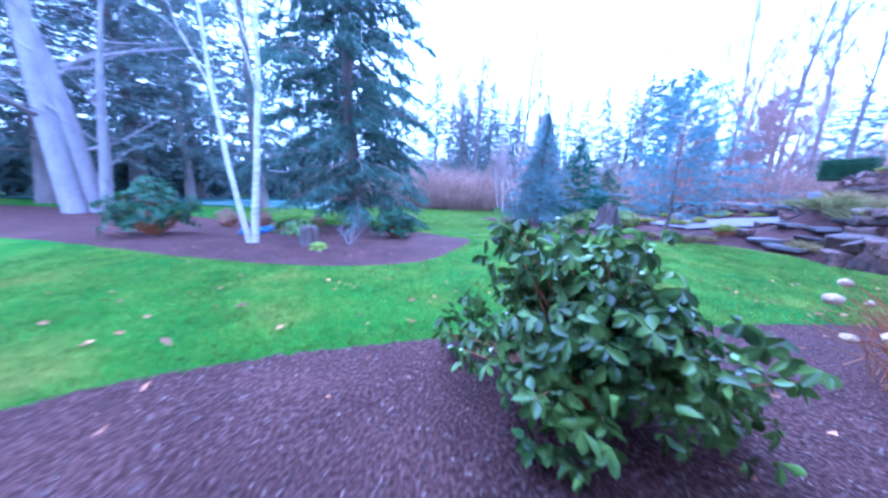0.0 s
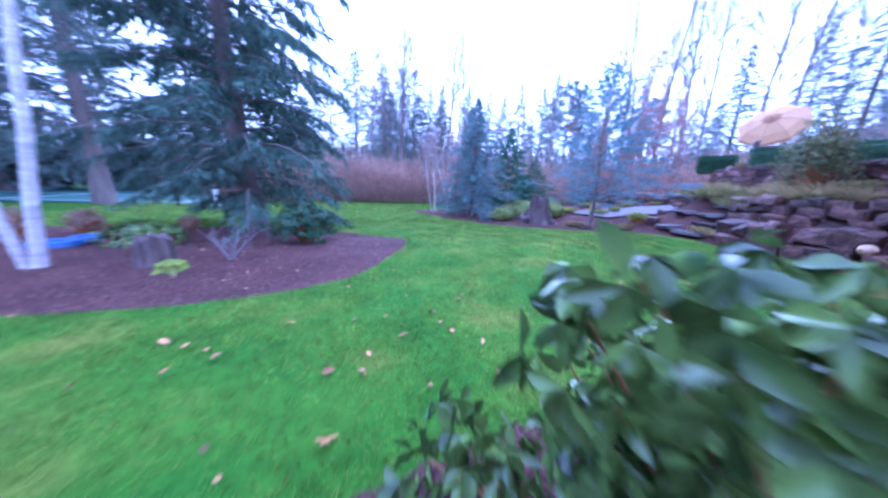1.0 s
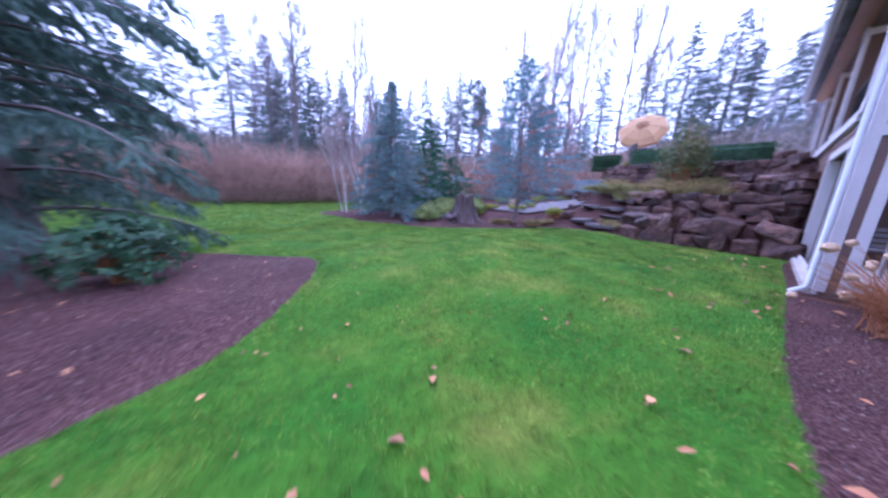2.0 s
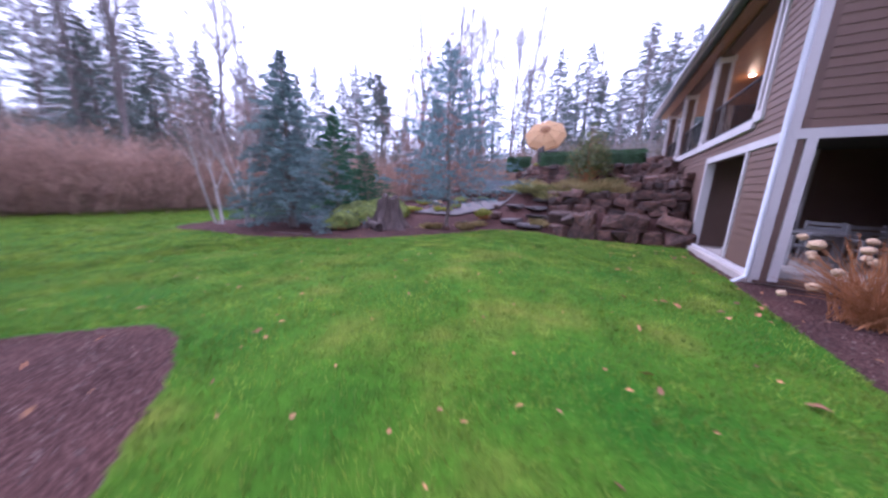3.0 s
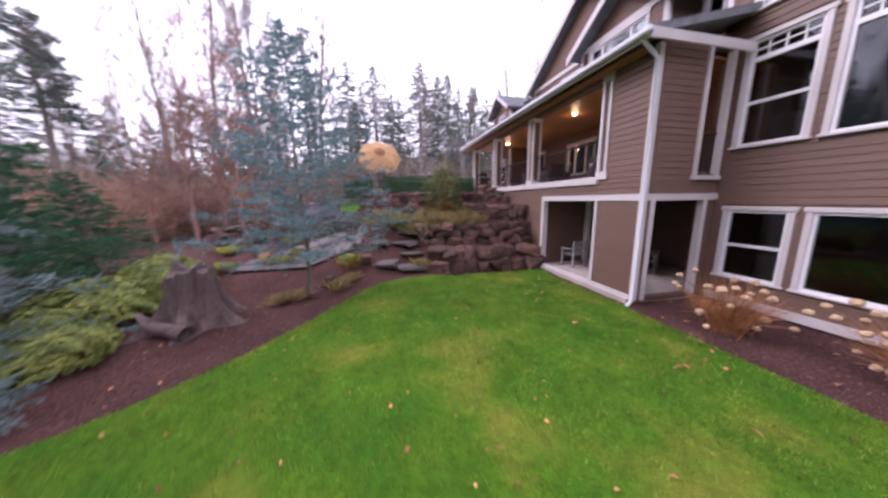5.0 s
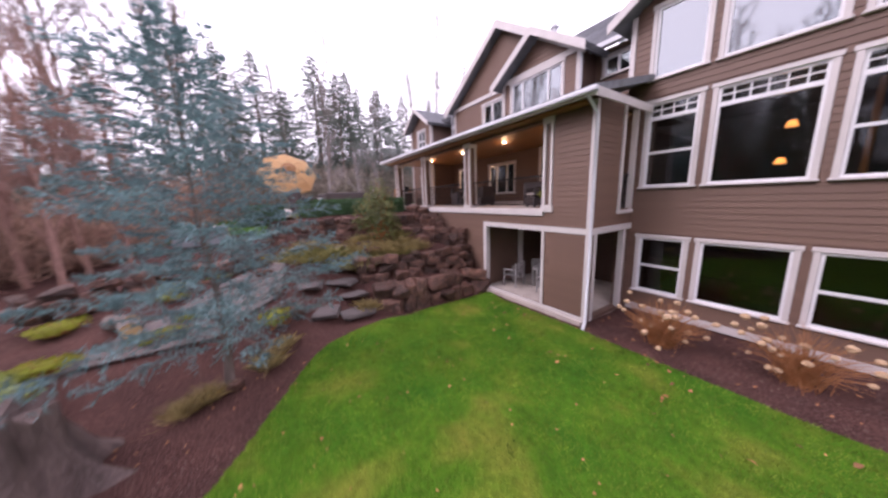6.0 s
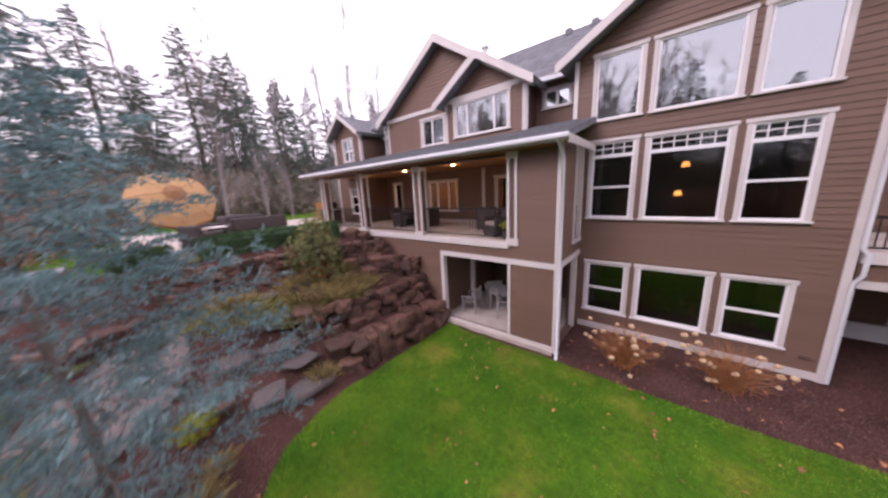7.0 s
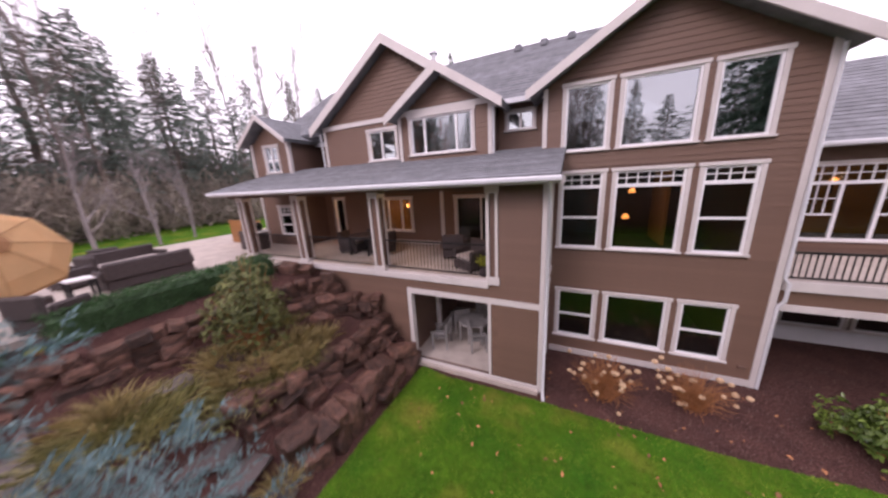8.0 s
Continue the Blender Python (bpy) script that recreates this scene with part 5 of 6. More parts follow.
for x_, y_, s_ in ((-5.3, 10.6, 1.0), (-6.4, 10.5, 1.0), (-3.6, 11.2, 0.7)):
    ob = shrub("barberry", 0.45, 0.45, 0.75, 160, 0.06, 0.014, THICKET, 75 + int(x_ * 10) % 7, "rounded brownish-red dormant shrub", per=6)
    put(ob, x_, y_, 0, s_)
lg = shrub("light_rhododendron", 0.8, 0.7, 0.78, 650, 0.08, 0.018, RHODOLIGHT, 76, "mounded yellow-green rhododendron by the stump", per=8)
put(lg, 7.85, 12.95, 0, 0.95)
again(lg, 8.65, 13.95, 70, 1.05)
again(lg, 9.75, 13.9, 140, 1.5)
again(lg, 11.2, 13.6, 200, 1.6)
yl = shrub("yellow_shrub", 0.3, 0.3, 0.32, 110, 0.05, 0.014, YELLOWLEAF, 78, "small bright yellow-green shrub in the mulch", per=7)
put(yl, 12.05, 9.1, 0, 1.55)
again(yl, 13.0, 10.9, 60, 1.1)
again(yl, 12.4, 11.6, 130, 0.9)
again(yl, 16.3, 8.0, 40, 0.6)
tr_ = shrub("evergreen_tree", 0.85, 0.8, 2.1, 1500, 0.055, 0.013, OLIVE, 79, "bushy small evergreen tree on the terrace bed", per=6, shell=0.2, rough=1.5, category="tree")
put(tr_, 14.25, 5.4, 0, 1.35)


def tuft(name, count, h, spread, material, seed, label, width=0.006):
    r = np.random.default_rng(seed)
    P = np.column_stack([r.normal(0, spread * 0.3, (count, 2)), np.zeros(count) - 0.02])
    D = unit(np.column_stack([P[:, :2] / max(spread, 0.01) * 1.3 + r.normal(0, 0.25, (count, 2)), np.ones(count)]))
    L = h * r.uniform(0.6, 1.15, count)
    mid, tip = P + D * L[:, None] * 0.6, P + D * L[:, None] * 0.95 + np.column_stack([D[:, :2] * L[:, None] * 0.5, -0.15 * L])
    a = r.uniform(0, 6.28, count)
    side = np.column_stack([np.cos(a), np.sin(a), 0 * a]) * width
    v_ = np.stack([P - side, P + side, mid + side, tip, mid - side], 1).reshape(-1, 3)
    ob = tagged(link(name, tri_mesh(name, v_, np.arange(len(v_)).reshape(-1, 5)), material), label, "grass")
    return ob


gt = tuft("grass_tuft", 320, 0.42, 0.35, DRYGRASS, 81, "clump of dry straw-coloured ornamental grass")
put(gt, 11.9, 6.75)
for x_, y_, s_ in ((13.4, 4.3, 1.3), (13.7, 4.9, 1.5), (13.2, 5.1, 1.2), (14.5, 5.9, 1.1), (11.2, 9.0, 0.7), (9.9, 10.6, 0.7)):
    again(gt, x_, y_, ra.uniform(0, 360), s_)
for x_, y_, s_ in ((13.6, 5.8, 1.5), (13.95, 6.15, 1.4), (13.3, 5.55, 1.3), (13.15, 5.0, 1.2), (14.55, 6.1, 1.3), (10.75, 9.35, 1.0), (10.1, 10.3, 0.8)):
    again(gt, x_, y_, ra.uniform(0, 360), s_)
mat_ = tuft("sedge_mat", 2600, 0.42, 1.5, SEDGE, 84, "low mat of green sedge covering the terrace bed", 0.008)
put(mat_, 14.5, 7.6, 0, 1.0)
again(gt, 14.75, 7.75, 20, 1.5)
again(mat_, 13.3, 5.6, 60, 0.5)
cushion_ = shrub("heath_mound", 0.55, 0.42, 0.3, 520, 0.035, 0.009, YELLOWLEAF, 85, "low spreading yellow-green heath mound on the slope", per=6, rough=1.6)
put(cushion_, 15.1, 11.6, 10)
for x_, y_, rz, s_ in ((12.5, 11.2, 60, 0.8), (12.2, 12.9, 100, 1.0), (14.5, 11.5, 30, 0.9), (13.8, 13.3, 160, 1.1), (15.6, 10.6, 80, 0.8), (11.3, 12.9, 20, 0.8), (16.4, 12.2, 0, 1.1)):
    again(cushion_, x_, y_, rz, s_)
gg = tuft("sedge_clump", 700, 0.5, 0.9, SEDGE, 82, "spreading clump of green sedge on the slope")
put(gg, 13.6, 6.4, 0, 1.2)
again(gg, 14.3, 7.7, 90, 1.1)
again(gg, 13.1, 5.0, 30, 0.7)
again(gg, 14.7, 4.4, 200, 0.8)


# hydrangeas with dried heads
def hydrangea(seed, heads, spread, h):
    r = np.random.default_rng(seed)
    top = thing("hydrangea", 0, 0, 0, "leafless hydrangea with dried cream flower heads", "shrub", "hydrangeas by the wall")
    segs = []
    for i in range(heads * 11):
        b0 = np.array([r.normal(0, 0.12), r.normal(0, 0.12), -0.03])
        a = r.uniform(0, 6.28)
        rr_ = spread * (math.sqrt(r.random()) if i < heads else 0.95 * math.sqrt(r.random()))
        e = np.array([rr_ * math.cos(a), rr_ * math.sin(a), h * r.uniform(0.4, 1.0) * (1 - 0.45 * (rr_ / spread) ** 2)])
        m_ = b0 + (e - b0) * 0.5 + np.array([0, 0, 0.12])
        segs += [(b0, m_, 0.006, 0.004), (m_, e, 0.004, 0.0025)]
        if i < heads:
            bm_ = bmesh.new()
            e = np.array([e[0] * 1.05, e[1] * 1.05 + 0.1, h * r.uniform(0.15, 0.82)])
            m_ = b0 + (e - b0) * 0.5 + np.array([0, 0, 0.15])
            segs += [(b0, m_, 0.006, 0.004), (m_, e, 0.004, 0.003)]
            rad = r.uniform(0.04, 0.066)
            bmesh.ops.create_icosphere(bm_, subdivisions=2, radius=rad, matrix=Matrix.Translation(e))
            for v_ in bm_.verts:
                c = v_.co - Vector(e)
                v_.co = Vector(e) + Vector((c.x * 1.15, c.y * 1.15, c.z * 0.92)) * (1 + 0.3 * noise.noise(v_.co * 40))
            bm_object("flower_head", bm_, BLOOM, top)
    v_, f_ = tubes(segs, 3)
    link("stem_mass", tri_mesh("stem_mass", v_, f_), STEM, top)
    return top


put(hydrangea(91, 26, 0.9, 1.15), 6.25, 1.8)
put(hydrangea(92, 22, 0.85, 1.1), 4.35, 1.45)

# hedge along the terrace
hedge = thing("hedge", 16.6, 5.5, 2.86, "clipped dark green hedge along the terrace edge", "hedge")
r = np.random.default_rng(95)
HN = 9000
hx, hy, hz = r.uniform(-0.35, 0.35, HN), r.uniform(-2.2, 2.4, HN), r.uniform(0.05, 0.62, HN)
face = r.integers(0, 3, HN)
hx = np.where(face == 0, np.sign(hx) * 0.35, hx)
hz = np.where(face == 1, 0.62, hz)
hy = np.where(face == 2, np.where(r.random(HN) < 0.02, np.sign(hy) * 2.3, hy), hy)
P = np.column_stack([hx, hy, hz]) + r.normal(0, 0.03, (HN, 3))
wayh = unit(np.column_stack([hx * 2, r.normal(0, 0.3, HN), hz]) + r.normal(0, 0.5, (HN, 3)))
v, f = leaves(P, wayh, r.normal(0, 1, (HN, 3)) + [0, 0, 1], r.uniform(0.04, 0.08, HN), r.uniform(0.012, 0.02, HN))
ob = link("foliage", tri_mesh("foliage", v, f), HEDGE, hedge)
bm_object("core", boxes((-0.3, 0.3, -2.2, 2.3, -0.1, 0.57), bevel=0.08), HEDGE, hedge)
h2 = copy_thing(hedge, pose(16.75, 9.0, 2.72, 0, 0, 8))
h2.scale = (1, 0.28, 1)

# ---- stump, log, old stump, dead shrub ----
def stump(name, r0, h, seed, label, roots=6, spread=1.1):
    rs = random.Random(seed)
    bm_ = bmesh.new()
    N, M = 28, 9
    rings = []
    for j in range(M):
        t = j / (M - 1)
        ring = []
        for i in range(N):
            a = 2 * math.pi * i / N
            flare = (1 - t) ** 2.6 * (0.25 + 0.9 * max(0, math.cos(a * roots + seed + 0.5 * math.sin(a))) ** 2)
            rad = r0 * (0.8 + spread * flare + 0.13 * noise.noise((math.cos(a) * 2, math.sin(a) * 2, seed)) + 0.09 * math.sin(a * 9 + t * 2) + 0.05 * math.sin(a * 13 + 1) + 0.12 * noise.noise((math.cos(a) * 3, math.sin(a) * 3, t * 3 + seed)))
            z_ = -0.08 + t * h * (1 + 0.3 * noise.noise((math.cos(a) * 2.6, math.sin(a) * 2.6, seed + 5)))
            ring.append(bm_.verts.new((rad * math.cos(a), rad * math.sin(a), z_)))
        rings.append(ring)
    for j in range(M - 1):
        for i in range(N):
            bm_.faces.new((rings[j][i], rings[j][(i + 1) % N], rings[j + 1][(i + 1) % N], rings[j + 1][i]))
    c = bm_.verts.new((0, 0, h * 0.9))
    for i in range(N):
        bm_.faces.new((rings[-1][i], rings[-1][(i + 1) % N], c))
    return tagged(bm_object(name, bm_, STUMPWOOD, smooth=False), label, "stump")


put(stump("tree_stump", 0.48, 1.2, 3, "weathered grey-brown stump with flared roots", spread=1.5), 9.15, 11.85, 40)
put(stump("old_stump", 0.25, 0.45, 4, "mossy cut stump in the island bed", spread=0.25), -2.4, 6.85)
ob = stump("mossy_root", 0.2, 0.12, 7, "moss-covered root beside the old stump")
ob.data.materials.clear()
ob.data.materials.append(MOSS)
put(ob, -2.15, 6.62)
v, f = tubes([(np.array([-0.9, 0, 0.12]), np.array([0.0, 0.05, 0.16]), 0.14, 0.12), (np.array([0.0, 0.05, 0.16]), np.array([0.5, 0.0, 0.35]), 0.12, 0.03)], 9)
put(tagged(link("root_log", tri_mesh("root_log", v, f), STUMPWOOD), "grey weathered root lying against the stump", "log"), 8.75, 12.35, 60)
v, f = tubes([(np.array([-0.7, 0, 0.02]), np.array([0.7, 0.15, 0.02]), 0.018, 0.01)], 6)
put(tagged(link("fallen_branch", tri_mesh("fallen_branch", v, f), BARK), "thin dark branch lying on the mulch", "branch"), 6.1, 13.1, 100)
def vase_shrub(seed, stems_, h):
    """Bare shrub of several forking stems that spread from one foot."""
    r_ = np.random.default_rng(seed)
    top = thing("bare_shrub", 0, 0, 0, "pale leafless shrub of several forking stems in the mulch", "shrub")
    fine = []
    for i in range(stems_):
        a_ = 2 * math.pi * i / stems_ + r_.uniform(-0.3, 0.3)
        d_ = unit(np.array([math.cos(a_) * 0.3, math.sin(a_) * 0.3, 1.0]))
        p_ = [np.array([math.cos(a_) * 0.04, math.sin(a_) * 0.04, -0.05])]
        for _ in range(5):
            d_ = unit(d_ + r_.normal(0, 0.16, 3))
            p_.append(p_[-1] + d_ * h / 5)
        v_, f_ = pipe(p_, np.linspace(0.02, 0.006, 6), 7)
        link("stem", tri_mesh("stem", v_, f_), PALEBARK, top)
        for j in range(9):
            b0 = p_[2 + j % 4]
            e_ = unit(d_ * 0.5 + r_.normal(0, 0.6, 3) + [0, 0, 0.35])
            m1 = b0 + e_ * h * r_.uniform(0.15, 0.3)
            m2 = m1 + unit(e_ + r_.normal(0, 0.5, 3)) * h * 0.22
            fine += [(b0, m1, 0.006, 0.004), (m1, m2, 0.004, 0.002), (m1, m1 + unit(e_ + r_.normal(0, 0.6, 3)) * h * 0.18, 0.005, 0.0025)]
    v_, f_ = tubes(fine, 4)
    tagged(link("twig_mass", tri_mesh("twig_mass", v_, f_), PALEBARK, top), kind="stuff")
    return top


put(vase_shrub(98, 5, 0.62), -1.5, 6.95, 0, 0.82)

# ---- sports court, hoop, lamp post, markers ----
court = bm_object("sports_court", boxes((-26, -6.2, 19.5, 34, 0.0, 0.05)), COURT)
tagged(court, "green hard sports court with pale lines", "court", kind="structure")
court.matrix_basis = pose(0, 0, 0, 0, 0, 0)
ob = bm_object("court_lines", boxes((-25.5, -6.8, 20.2, 20.32, 0.052, 0.056), (-25.5, -6.8, 26, 26.12, 0.052, 0.056), (-7.2, -7.08, 20.32, 33, 0.052, 0.056), (-14, -13.88, 20.32, 26, 0.052, 0.056)), WHITE)
tagged(ob, "white painted court lines", "lines", kind="structure")
hoop = thing("basketball_hoop", -13.2, 30, 0, "basketball hoop with a clear backboard on a dark pole", "hoop")
part("pole", boxes((-0.08, 0.08, 0.4, 0.56, 0, 3.2), (-0.05, 0.05, 0.0, 0.5, 3.0, 3.1)), IRON, hoop)
part("backboard", boxes((-0.9, 0.9, -0.03, 0.0, 2.9, 3.95)), RAILGLASS, hoop)
part("backboard_frame", boxes((-0.95, 0.95, -0.05, 0.01, 2.85, 2.92), (-0.95, 0.95, -0.05, 0.01, 3.93, 4.0), (-0.95, -0.88, -0.05, 0.01, 2.92, 3.93), (0.88, 0.95, -0.05, 0.01, 2.92, 3.93)), WHITE, hoop)
lampp = thing("lamp_post", -6.6, 18.2, 0, "dark iron garden lamp post", "lamp post")
part("pole", boxes((-0.05, 0.05, -0.05, 0.05, 0, 2.6), bevel=0.015), IRON, lampp)
part("lantern", boxes((-0.14, 0.14, -0.14, 0.14, 2.6, 2.95), (-0.18, 0.18, -0.18, 0.18, 2.95, 3.02), bevel=0.02), IRON, lampp)
bol = thing("bollard", -5.2, 18.4, 0, "short pale bollard with a dark cap", "bollard")
part("post", boxes((-0.15, 0.15, -0.15, 0.15, 0, 0.85), bevel=0.02), WHITE, bol)
part("cap", boxes((-0.18, 0.18, -0.18, 0.18, 0.85, 0.95), bevel=0.03), IRON, bol)
for x_, y_ in ((-4.8, 8.95), (-4.7, 9.65)):
    bm = bmesh.new()
    bmesh.ops.create_cone(bm, segments=28, radius1=0.36, radius2=0.32, depth=0.09, cap_ends=True, matrix=Matrix.Translation((0, 0, 0.06)))
    bmesh.ops.create_cone(bm, segments=28, radius1=0.24, radius2=0.1, depth=0.05, cap_ends=True, matrix=Matrix.Translation((0, 0, 0.12)))
    put(tagged(bm_object("valve_box", bm, BLUEPLASTIC), "round dark blue plastic valve box in the mulch", "box", "valve boxes"), x_, y_)

# ---- terrace things ----
umb = thing("patio_umbrella", 17.3, 7.95, 2.95, "open tilted orange canvas umbrella on a pale pole", "umbrella")
tilt = Matrix.Translation((0.5, 0, 1.75)) @ Euler((radians(4), radians(-54), 0)).to_matrix().to_4x4()
bm = bmesh.new()
N, R = 8, 1.1
ring_r = [(0.25, 0.34), (0.8, 0.18), (R, 0.0)]
rings = []
for q, z_ in ring_r:
    rings.append([bm.verts.new(tilt @ Vector((q * math.cos(2 * math.pi * i / N), q * math.sin(2 * math.pi * i / N), z_))) for i in range(N)])
val = [bm.verts.new(tilt @ Vector((R * math.cos(2 * math.pi * i / N), R * math.sin(2 * math.pi * i / N), -0.14))) for i in range(N)]
rings.append(val)
for a, c in zip(rings, rings[1:]):
    for i in range(N):
        bm.faces.new((a[i], a[(i + 1) % N], c[(i + 1) % N], c[i]))
bmesh.ops.solidify(bm, geom=bm.faces[:], thickness=0.01)
part("canopy", bm, CANVAS, umb)
bm = bmesh.new()
a = [bm.verts.new(tilt @ Vector((0.28 * math.cos(2 * math.pi * i / N), 0.28 * math.sin(2 * math.pi * i / N), 0.37))) for i in range(N)]
c = bm.verts.new(tilt @ Vector((0, 0, 0.48)))
for i in range(N):
    bm.faces.new((a[i], a[(i + 1) % N], c))
part("vent_cap", bm, CANVASDARK, umb)
for i in range(N):
    aa = 2 * math.pi * i / N
    p = [np.array(tilt @ Vector((q * math.cos(aa), q * math.sin(aa), z_ + 0.012))) for q, z_ in [(0.0, 0.44)] + ring_r]
    v, f = tubes([(p[0], p[1], 0.016, 0.016), (p[1], p[2], 0.005, 0.005), (p[2], p[3], 0.005, 0.004)], 4)
    link("rib", tri_mesh("rib", v, f), CANVASDARK, umb)
v, f = tubes([(np.array([0, 0, -0.1]), np.array([0.5, 0, 1.75]), 0.035, 0.03), (np.array([0.5, 0, 1.75]), np.array(tilt @ Vector((0, 0, 0.45))), 0.03, 0.025)], 10)
link("pole", tri_mesh("pole", v, f), WHITE, umb)


def armchair(name, label, frame_mat, seat_mat, w=0.75, group="terrace seats"):
    top = thing(name, 0, 0, 0, label, "chair", group)
    part("base", boxes((-w / 2, w / 2, -0.38, 0.38, 0.06, 0.34), bevel=0.03), frame_mat, top)
    part("backrest", boxes((-w / 2, w / 2, 0.3, 0.44, 0.34, 0.85), bevel=0.05), frame_mat, top)
    for s in (-1, 1):
        part("armrest", boxes((s * w / 2 - 0.08, s * w / 2 + 0.04, -0.36, 0.32, 0.34, 0.62), bevel=0.04), frame_mat, top)
    part("cushion", boxes((-w / 2 + 0.09, w / 2 - 0.09, -0.36, 0.3, 0.34, 0.47), bevel=0.04), seat_mat, top)
    for sx in (-1, 1):
        for sy in (-1, 1):
            part("foot", boxes((sx * (w / 2 - 0.06) - 0.03, sx * (w / 2 - 0.06) + 0.03, sy * 0.3 - 0.03, sy * 0.3 + 0.03, 0, 0.06)), frame_mat, top)
    return top


ch = armchair("wicker_armchair", "dark wicker armchair with a grey cushion", WICKER, CUSHION)
ch.matrix_basis = pose(9.9, 1.5, 3.05, 0, 0, 150)
for x_, y_, rz in ((10.9, 0.4, 20), (13.8, 0.6, 90), (15.2, 0.7, -80), (14.5, -0.2, 0), (17.0, 7.6, 30), (21.0, 6.5, 200), (22.4, 5.4, 260)):
    copy_thing(ch, pose(x_, y_, 3.06, 0, 0, rz))
sofa = armchair("wicker_sofa", "long low dark wicker sofa on the terrace", WICKER, CUSHION, w=2.0)
sofa.matrix_basis = pose(19.2, 5.4, 3.06, 0, 0, 92)
copy_thing(sofa, pose(21.4, 5.2, 3.06, 0, 0, -80))


def table(name, label, w, d, h, top_mat, leg_mat, round_=False):
    t = thing(name, 0, 0, 0, label, "table")
    if round_:
        bm_ = bmesh.new()
        bmesh.ops.create_cone(bm_, segments=32, radius1=w / 2, radius2=w / 2, depth=0.05, cap_ends=True, matrix=Matrix.Translation((0, 0, h - 0.025)))
        part("tabletop", bm_, top_mat, t)
    else:
        part("tabletop", boxes((-w / 2, w / 2, -d / 2, d / 2, h - 0.05, h), bevel=0.012), top_mat, t)
    q = 0.35 if round_ else 0.44
    for sx in (-1, 1):
        for sy in (-1, 1):
            part("leg", boxes((sx * w * q - 0.03, sx * w * q + 0.03, sy * d * q - 0.03, sy * d * q + 0.03, 0, h - 0.05)), leg_mat, t)
    return t


table("coffee_table", "low dark wicker table between the sofas", 1.1, 0.7, 0.45, WICKER, WICKER).matrix_basis = pose(20.3, 5.3, 3.06, 0, 0, 90)
table("side_table", "small white-topped metal side table", 0.5, 0.5, 0.6, WHITE, IRON).matrix_basis = pose(18.9, 6.8, 3.06)
table("porch_table", "round dark table on the covered porch", 1.2, 1.2, 0.74, WICKER, IRON, True).matrix_basis = pose(14.5, 0.7, 3.05)
grill = thing("grill", 20.4, 1.4, 3.06, "dark barbecue grill with a closed lid", "grill")
part("cabinet", boxes((-0.6, 0.6, -0.3, 0.3, 0, 0.85), bevel=0.02), WICKER, grill)
part("hood", boxes((-0.45, 0.45, -0.28, 0.28, 0.86, 1.2), bevel=0.12), IRON, grill)
part("side_shelf", boxes((-0.9, -0.6, -0.25, 0.25, 0.8, 0.84)), GUTTER, grill)
tub = thing("hot_tub", 22.6, 11.8, float(height(22.6, 11.8)), "grey covered hot tub beyond the rock wall", "hot tub")
part("shell", boxes((-1.0, 1.0, -1.0, 1.0, 0, 0.75), bevel=0.04), GREYCOVER, tub)
part("cover", boxes((-1.06, 1.06, -1.06, -0.01, 0.75, 0.86), (-1.06, 1.06, 0.01, 1.06, 0.75, 0.86), bevel=0.03), GREYCOVER, tub)
pot = thing("flower_pot", 9.35, 2.0, 3.05, "pot of yellow flowers by the porch column", "plant pot")
bm = bmesh.new()
bmesh.ops.create_cone(bm, segments=20, radius1=0.11, radius2=0.15, depth=0.26, cap_ends=True, matrix=Matrix.Translation((0, 0, 0.13)))
part("pot", bm, WICKER, pot)
r = np.random.default_rng(5)
PP = np.column_stack([r.normal(0, 0.09, (140, 2)), 0.3 + r.random(140) * 0.2])
v, f = leaves(PP, unit(r.normal(0, 1, (140, 3)) + [0, 0, 0.6]), r.normal(0, 1, (140, 3)), np.full(140, 0.08), np.full(140, 0.022))
link("flowers", tri_mesh("flowers", v, f), YELLOWLEAF, pot)

# porch railings between the posts: dark bars with a rail
for x0_, x1_ in ((9.2, 12.42), (12.82, 15.82), (16.22, 19.0)):
    rail = thing("porch_railing", x0_, WY - 0.12, 3.05, "thin dark metal porch railing", "railing", "porch railings")
    part("top_rail", boxes((0, x1_ - x0_, -0.02, 0.02, 0.9, 0.94)), IRON, rail)
    part("bottom_rail", boxes((0, x1_ - x0_, -0.015, 0.015, 0.08, 0.11)), IRON, rail)
    nb = int((x1_ - x0_) / 0.11)
    bar = None
    for i in range(nb + 1):
        if bar is None:
            ob = part("baluster", boxes((-0.006, 0.006, -0.006, 0.006, 0.11, 0.9)), IRON, rail)
            bar = ob.data
        else:
            ob = link("baluster", bar, None, rail)
        ob.location = (i * (x1_ - x0_) / nb, 0, 0)
rail = thing("side_railing", WX0 + 0.08, 0.36, 2.98, "short dark metal railing in the porch side opening", "railing")
part("top_rail", boxes((-0.02, 0.02, 0, 0.6, 0.9, 0.94)), IRON, rail)
for i in range(1, 10):
    part("baluster", boxes((-0.008, 0.008, 0.06 * i, 0.06 * i + 0.015, 0.0, 0.9)), IRON, rail)

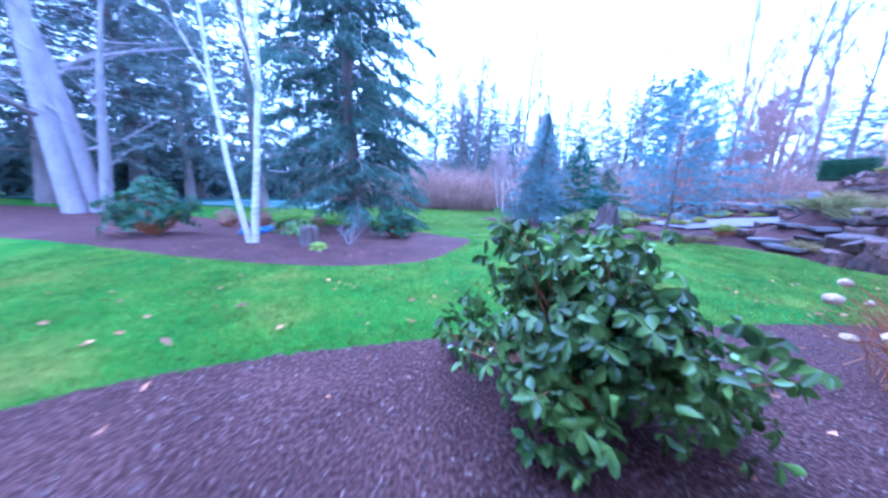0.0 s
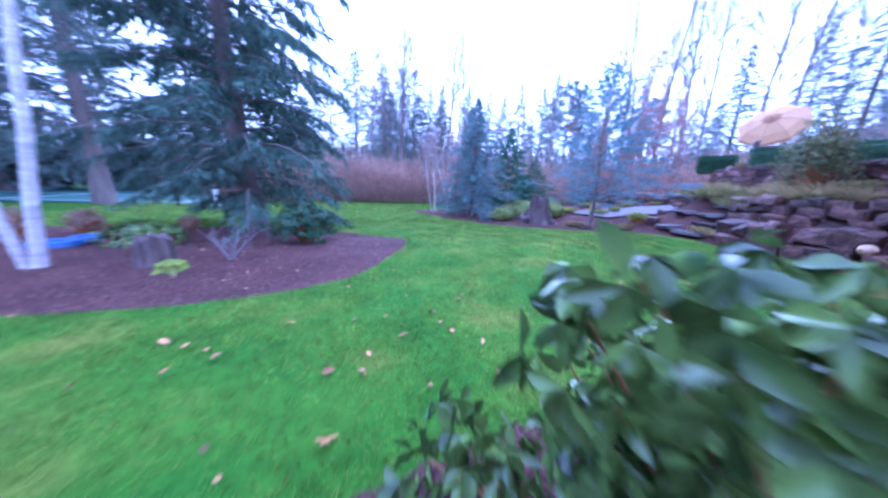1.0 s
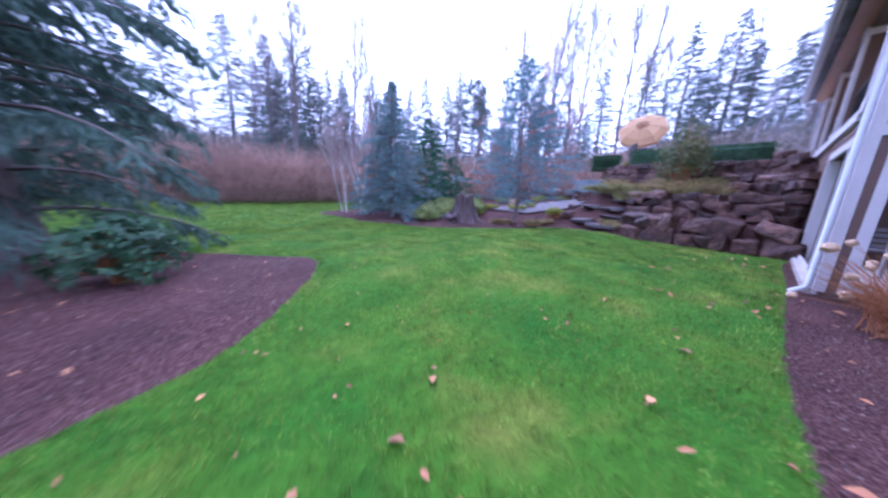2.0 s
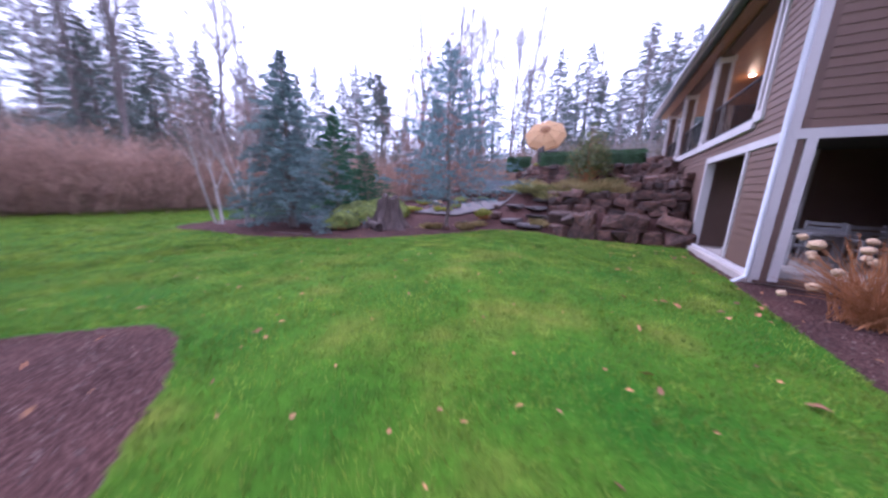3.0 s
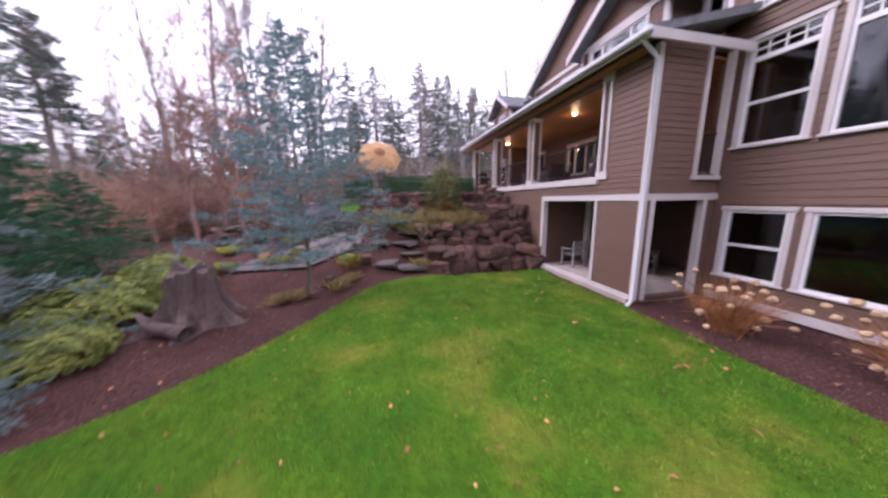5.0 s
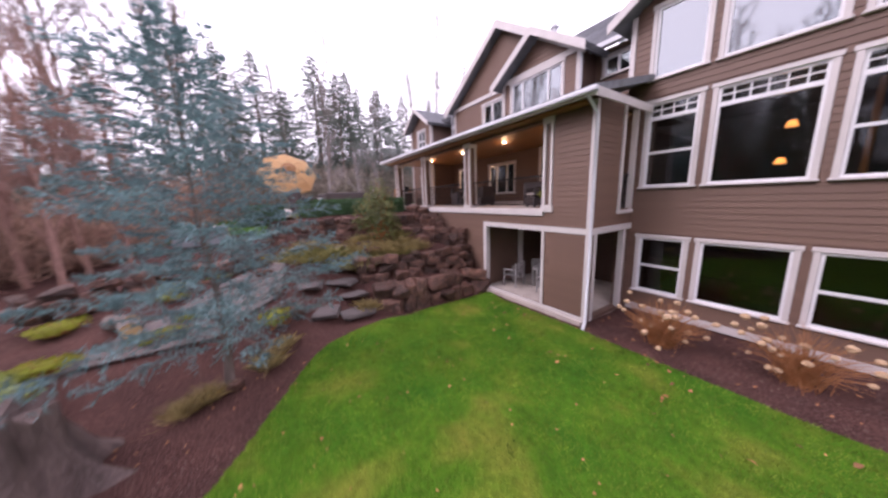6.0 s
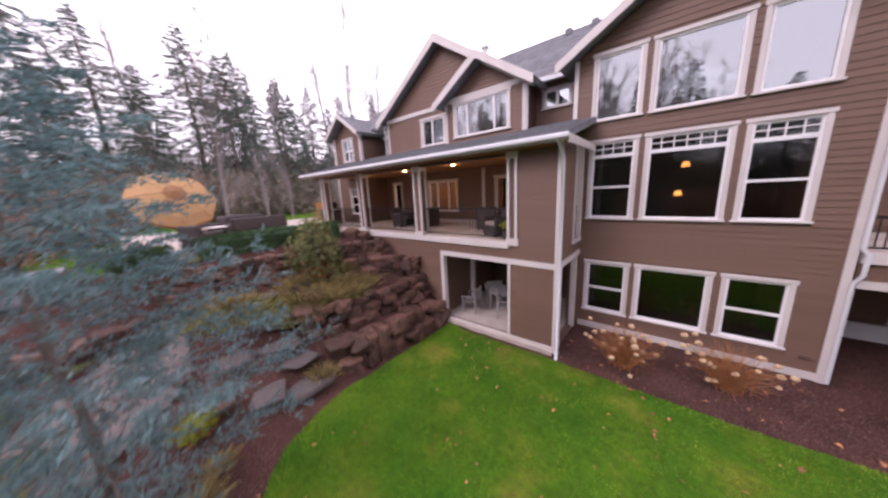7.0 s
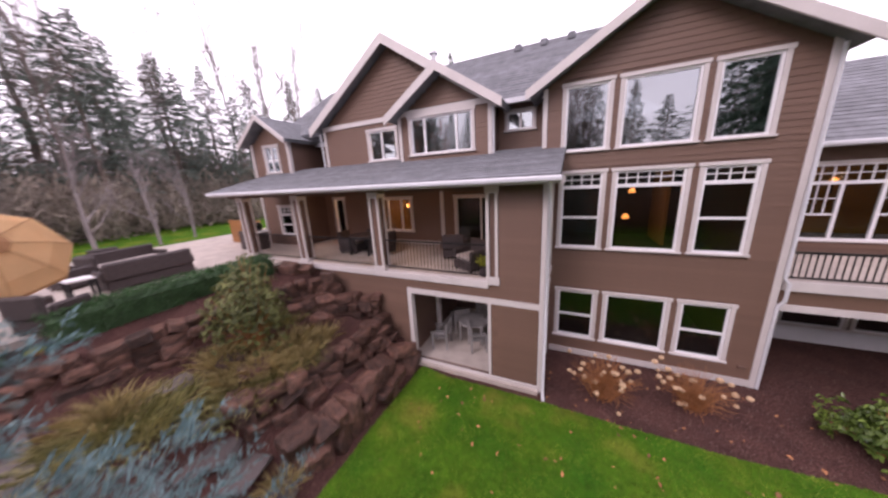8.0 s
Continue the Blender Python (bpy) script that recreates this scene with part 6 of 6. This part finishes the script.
# lower patio chairs and table
def slat_chair():
    c_ = thing("slatted_chair", 0, 0, 0, "white-grey slatted garden armchair on the patio", "chair", "patio chairs")
    for sx in (-1, 1):
        part("front_leg", boxes((sx * 0.28 - 0.025, sx * 0.28 + 0.025, -0.27, -0.22, 0, 0.62)), WEATHERED, c_)
        part("back_leg", boxes((sx * 0.28 - 0.025, sx * 0.28 + 0.025, 0.22, 0.27, 0, 0.92)), WEATHERED, c_)
        part("armrest", boxes((sx * 0.29 - 0.04, sx * 0.29 + 0.04, -0.3, 0.26, 0.62, 0.65), bevel=0.008), WEATHERED, c_)
    for i in range(5):
        part("seat_slat", boxes((-0.25, 0.25, -0.26 + i * 0.1, -0.18 + i * 0.1, 0.41, 0.435)), WEATHERED, c_)
    for i in range(4):
        part("back_slat", boxes((-0.255, 0.255, 0.235, 0.26, 0.5 + i * 0.11, 0.57 + i * 0.11)), WEATHERED, c_)
    return c_


sc = slat_chair()
sc.matrix_basis = pose(11.1, 1.35, 0.09, 0, 0, 100)
for x_, y_, rz in ((9.9, 1.1, -60), (9.6, 0.1, -90), (10.9, 0.1, 40), (10.1, -0.6, 0)):
    copy_thing(sc, pose(x_, y_, 0.09, 0, 0, rz))
table("patio_table", "round pale patio table among slatted chairs", 1.1, 1.1, 0.72, WEATHERED, WEATHERED, True).matrix_basis = pose(10.2, 0.5, 0.09)

# ---- lamps that the house shows: porch downlights, room lamps ----
for i, (x_, y_) in enumerate(((9.6, 1.2), (12.0, 1.0), (14.6, 1.0), (17.4, 1.0))):
    dl = thing("downlight", x_, y_, 5.468, "small round recessed downlight in the porch ceiling", "light", "porch downlights")
    bm = bmesh.new()
    bmesh.ops.create_cone(bm, segments=18, radius1=0.07, radius2=0.07, depth=0.012, cap_ends=True, matrix=Matrix.Translation((0, 0, -0.008)))
    part("lens", bm, CANGLOW, dl)
    lt = new("porch_light", bpy.data.lights.new("porch_light", "POINT"))
    lt.data.energy, lt.data.color, lt.data.shadow_soft_size = 6, (1, 0.68, 0.36), 0.08
    lt.location = (x_, y_, 5.3)
for x_, y_, z_, e in ((5.5, -2.6, 4.1, 10), (5.4, -2.5, 5.0, 8), (14.5, -2.6, 4.6, 45), (17.5, -2.6, 4.6, 45), (-0.5, -4.8, 5.0, 25), (14, -1.6, 7.2, 30), (11.3, -1.6, 7.2, 8), (5.0, -3.0, 1.8, 4)):
    tl = thing("room_lamp", x_, y_, z_, "warm lit lamp inside the house", "lamp", "room lamps")
    bm = bmesh.new()
    bmesh.ops.create_cone(bm, segments=18, radius1=0.12, radius2=0.07, depth=0.15, cap_ends=True)
    part("shade", bm, LAMPGLOW, tl)
    part("stand", boxes((-0.015, 0.015, -0.015, 0.015, -0.45, -0.1)), IRON, tl)
    lt = new("room_light", bpy.data.lights.new("room_light", "POINT"))
    lt.data.energy, lt.data.color, lt.data.shadow_soft_size = e, (1, 0.6, 0.28), 0.12
    lt.location = (x_, y_ + 0.3, z_ + 0.1)

# wooden fence beyond the porch, cut logs on the slope
fence = thing("wood_fence", 22.0, 0.6, 3.0, "orange-brown wooden board fence beyond the porch", "fence")
part("rail", boxes((-1.0, 1.6, -0.03, 0.03, 0.25, 0.33)), STEM, fence)
part("rail", boxes((-1.0, 1.6, -0.03, 0.03, 0.95, 1.03)), STEM, fence)
board = None
for i in range(17):
    if board is None:
        ob = part("board", boxes((-0.07, 0.07, 0.031, 0.055, 0.03, 1.25), bevel=0.005), CEDARWOOD, fence)
        board = ob.data
    else:
        ob = link("board", board, None, fence)
    ob.location = (-0.95 + 0.155 * i, 0, 0)
for x_, y_, rz, l_ in ((12.85, 11.9, 20, 0.5), (13.25, 12.15, 65, 0.45)):
    lg_ = thing("cut_log", x_, y_, float(height(x_, y_)), "short cut log with a pale orange sawn end", "log", "cut logs")
    lg_.rotation_euler = (0, 0, radians(rz))
    v, f = pipe([(-l_ / 2, 0, 0.17), (0, 0.01, 0.175), (l_ / 2, 0, 0.17)], [0.18, 0.17, 0.18], 14)
    link("bark", tri_mesh("bark", v, f), BARK, lg_)
    for s in (-1, 1):
        bm = bmesh.new()
        bmesh.ops.create_cone(bm, segments=14, radius1=0.17, radius2=0.17, depth=0.012, cap_ends=True, matrix=Matrix.Translation((s * l_ / 2, 0, 0.17)) @ Matrix.Rotation(radians(90), 4, "Y"))
        part("sawn_end", bm, CANVAS, lg_)
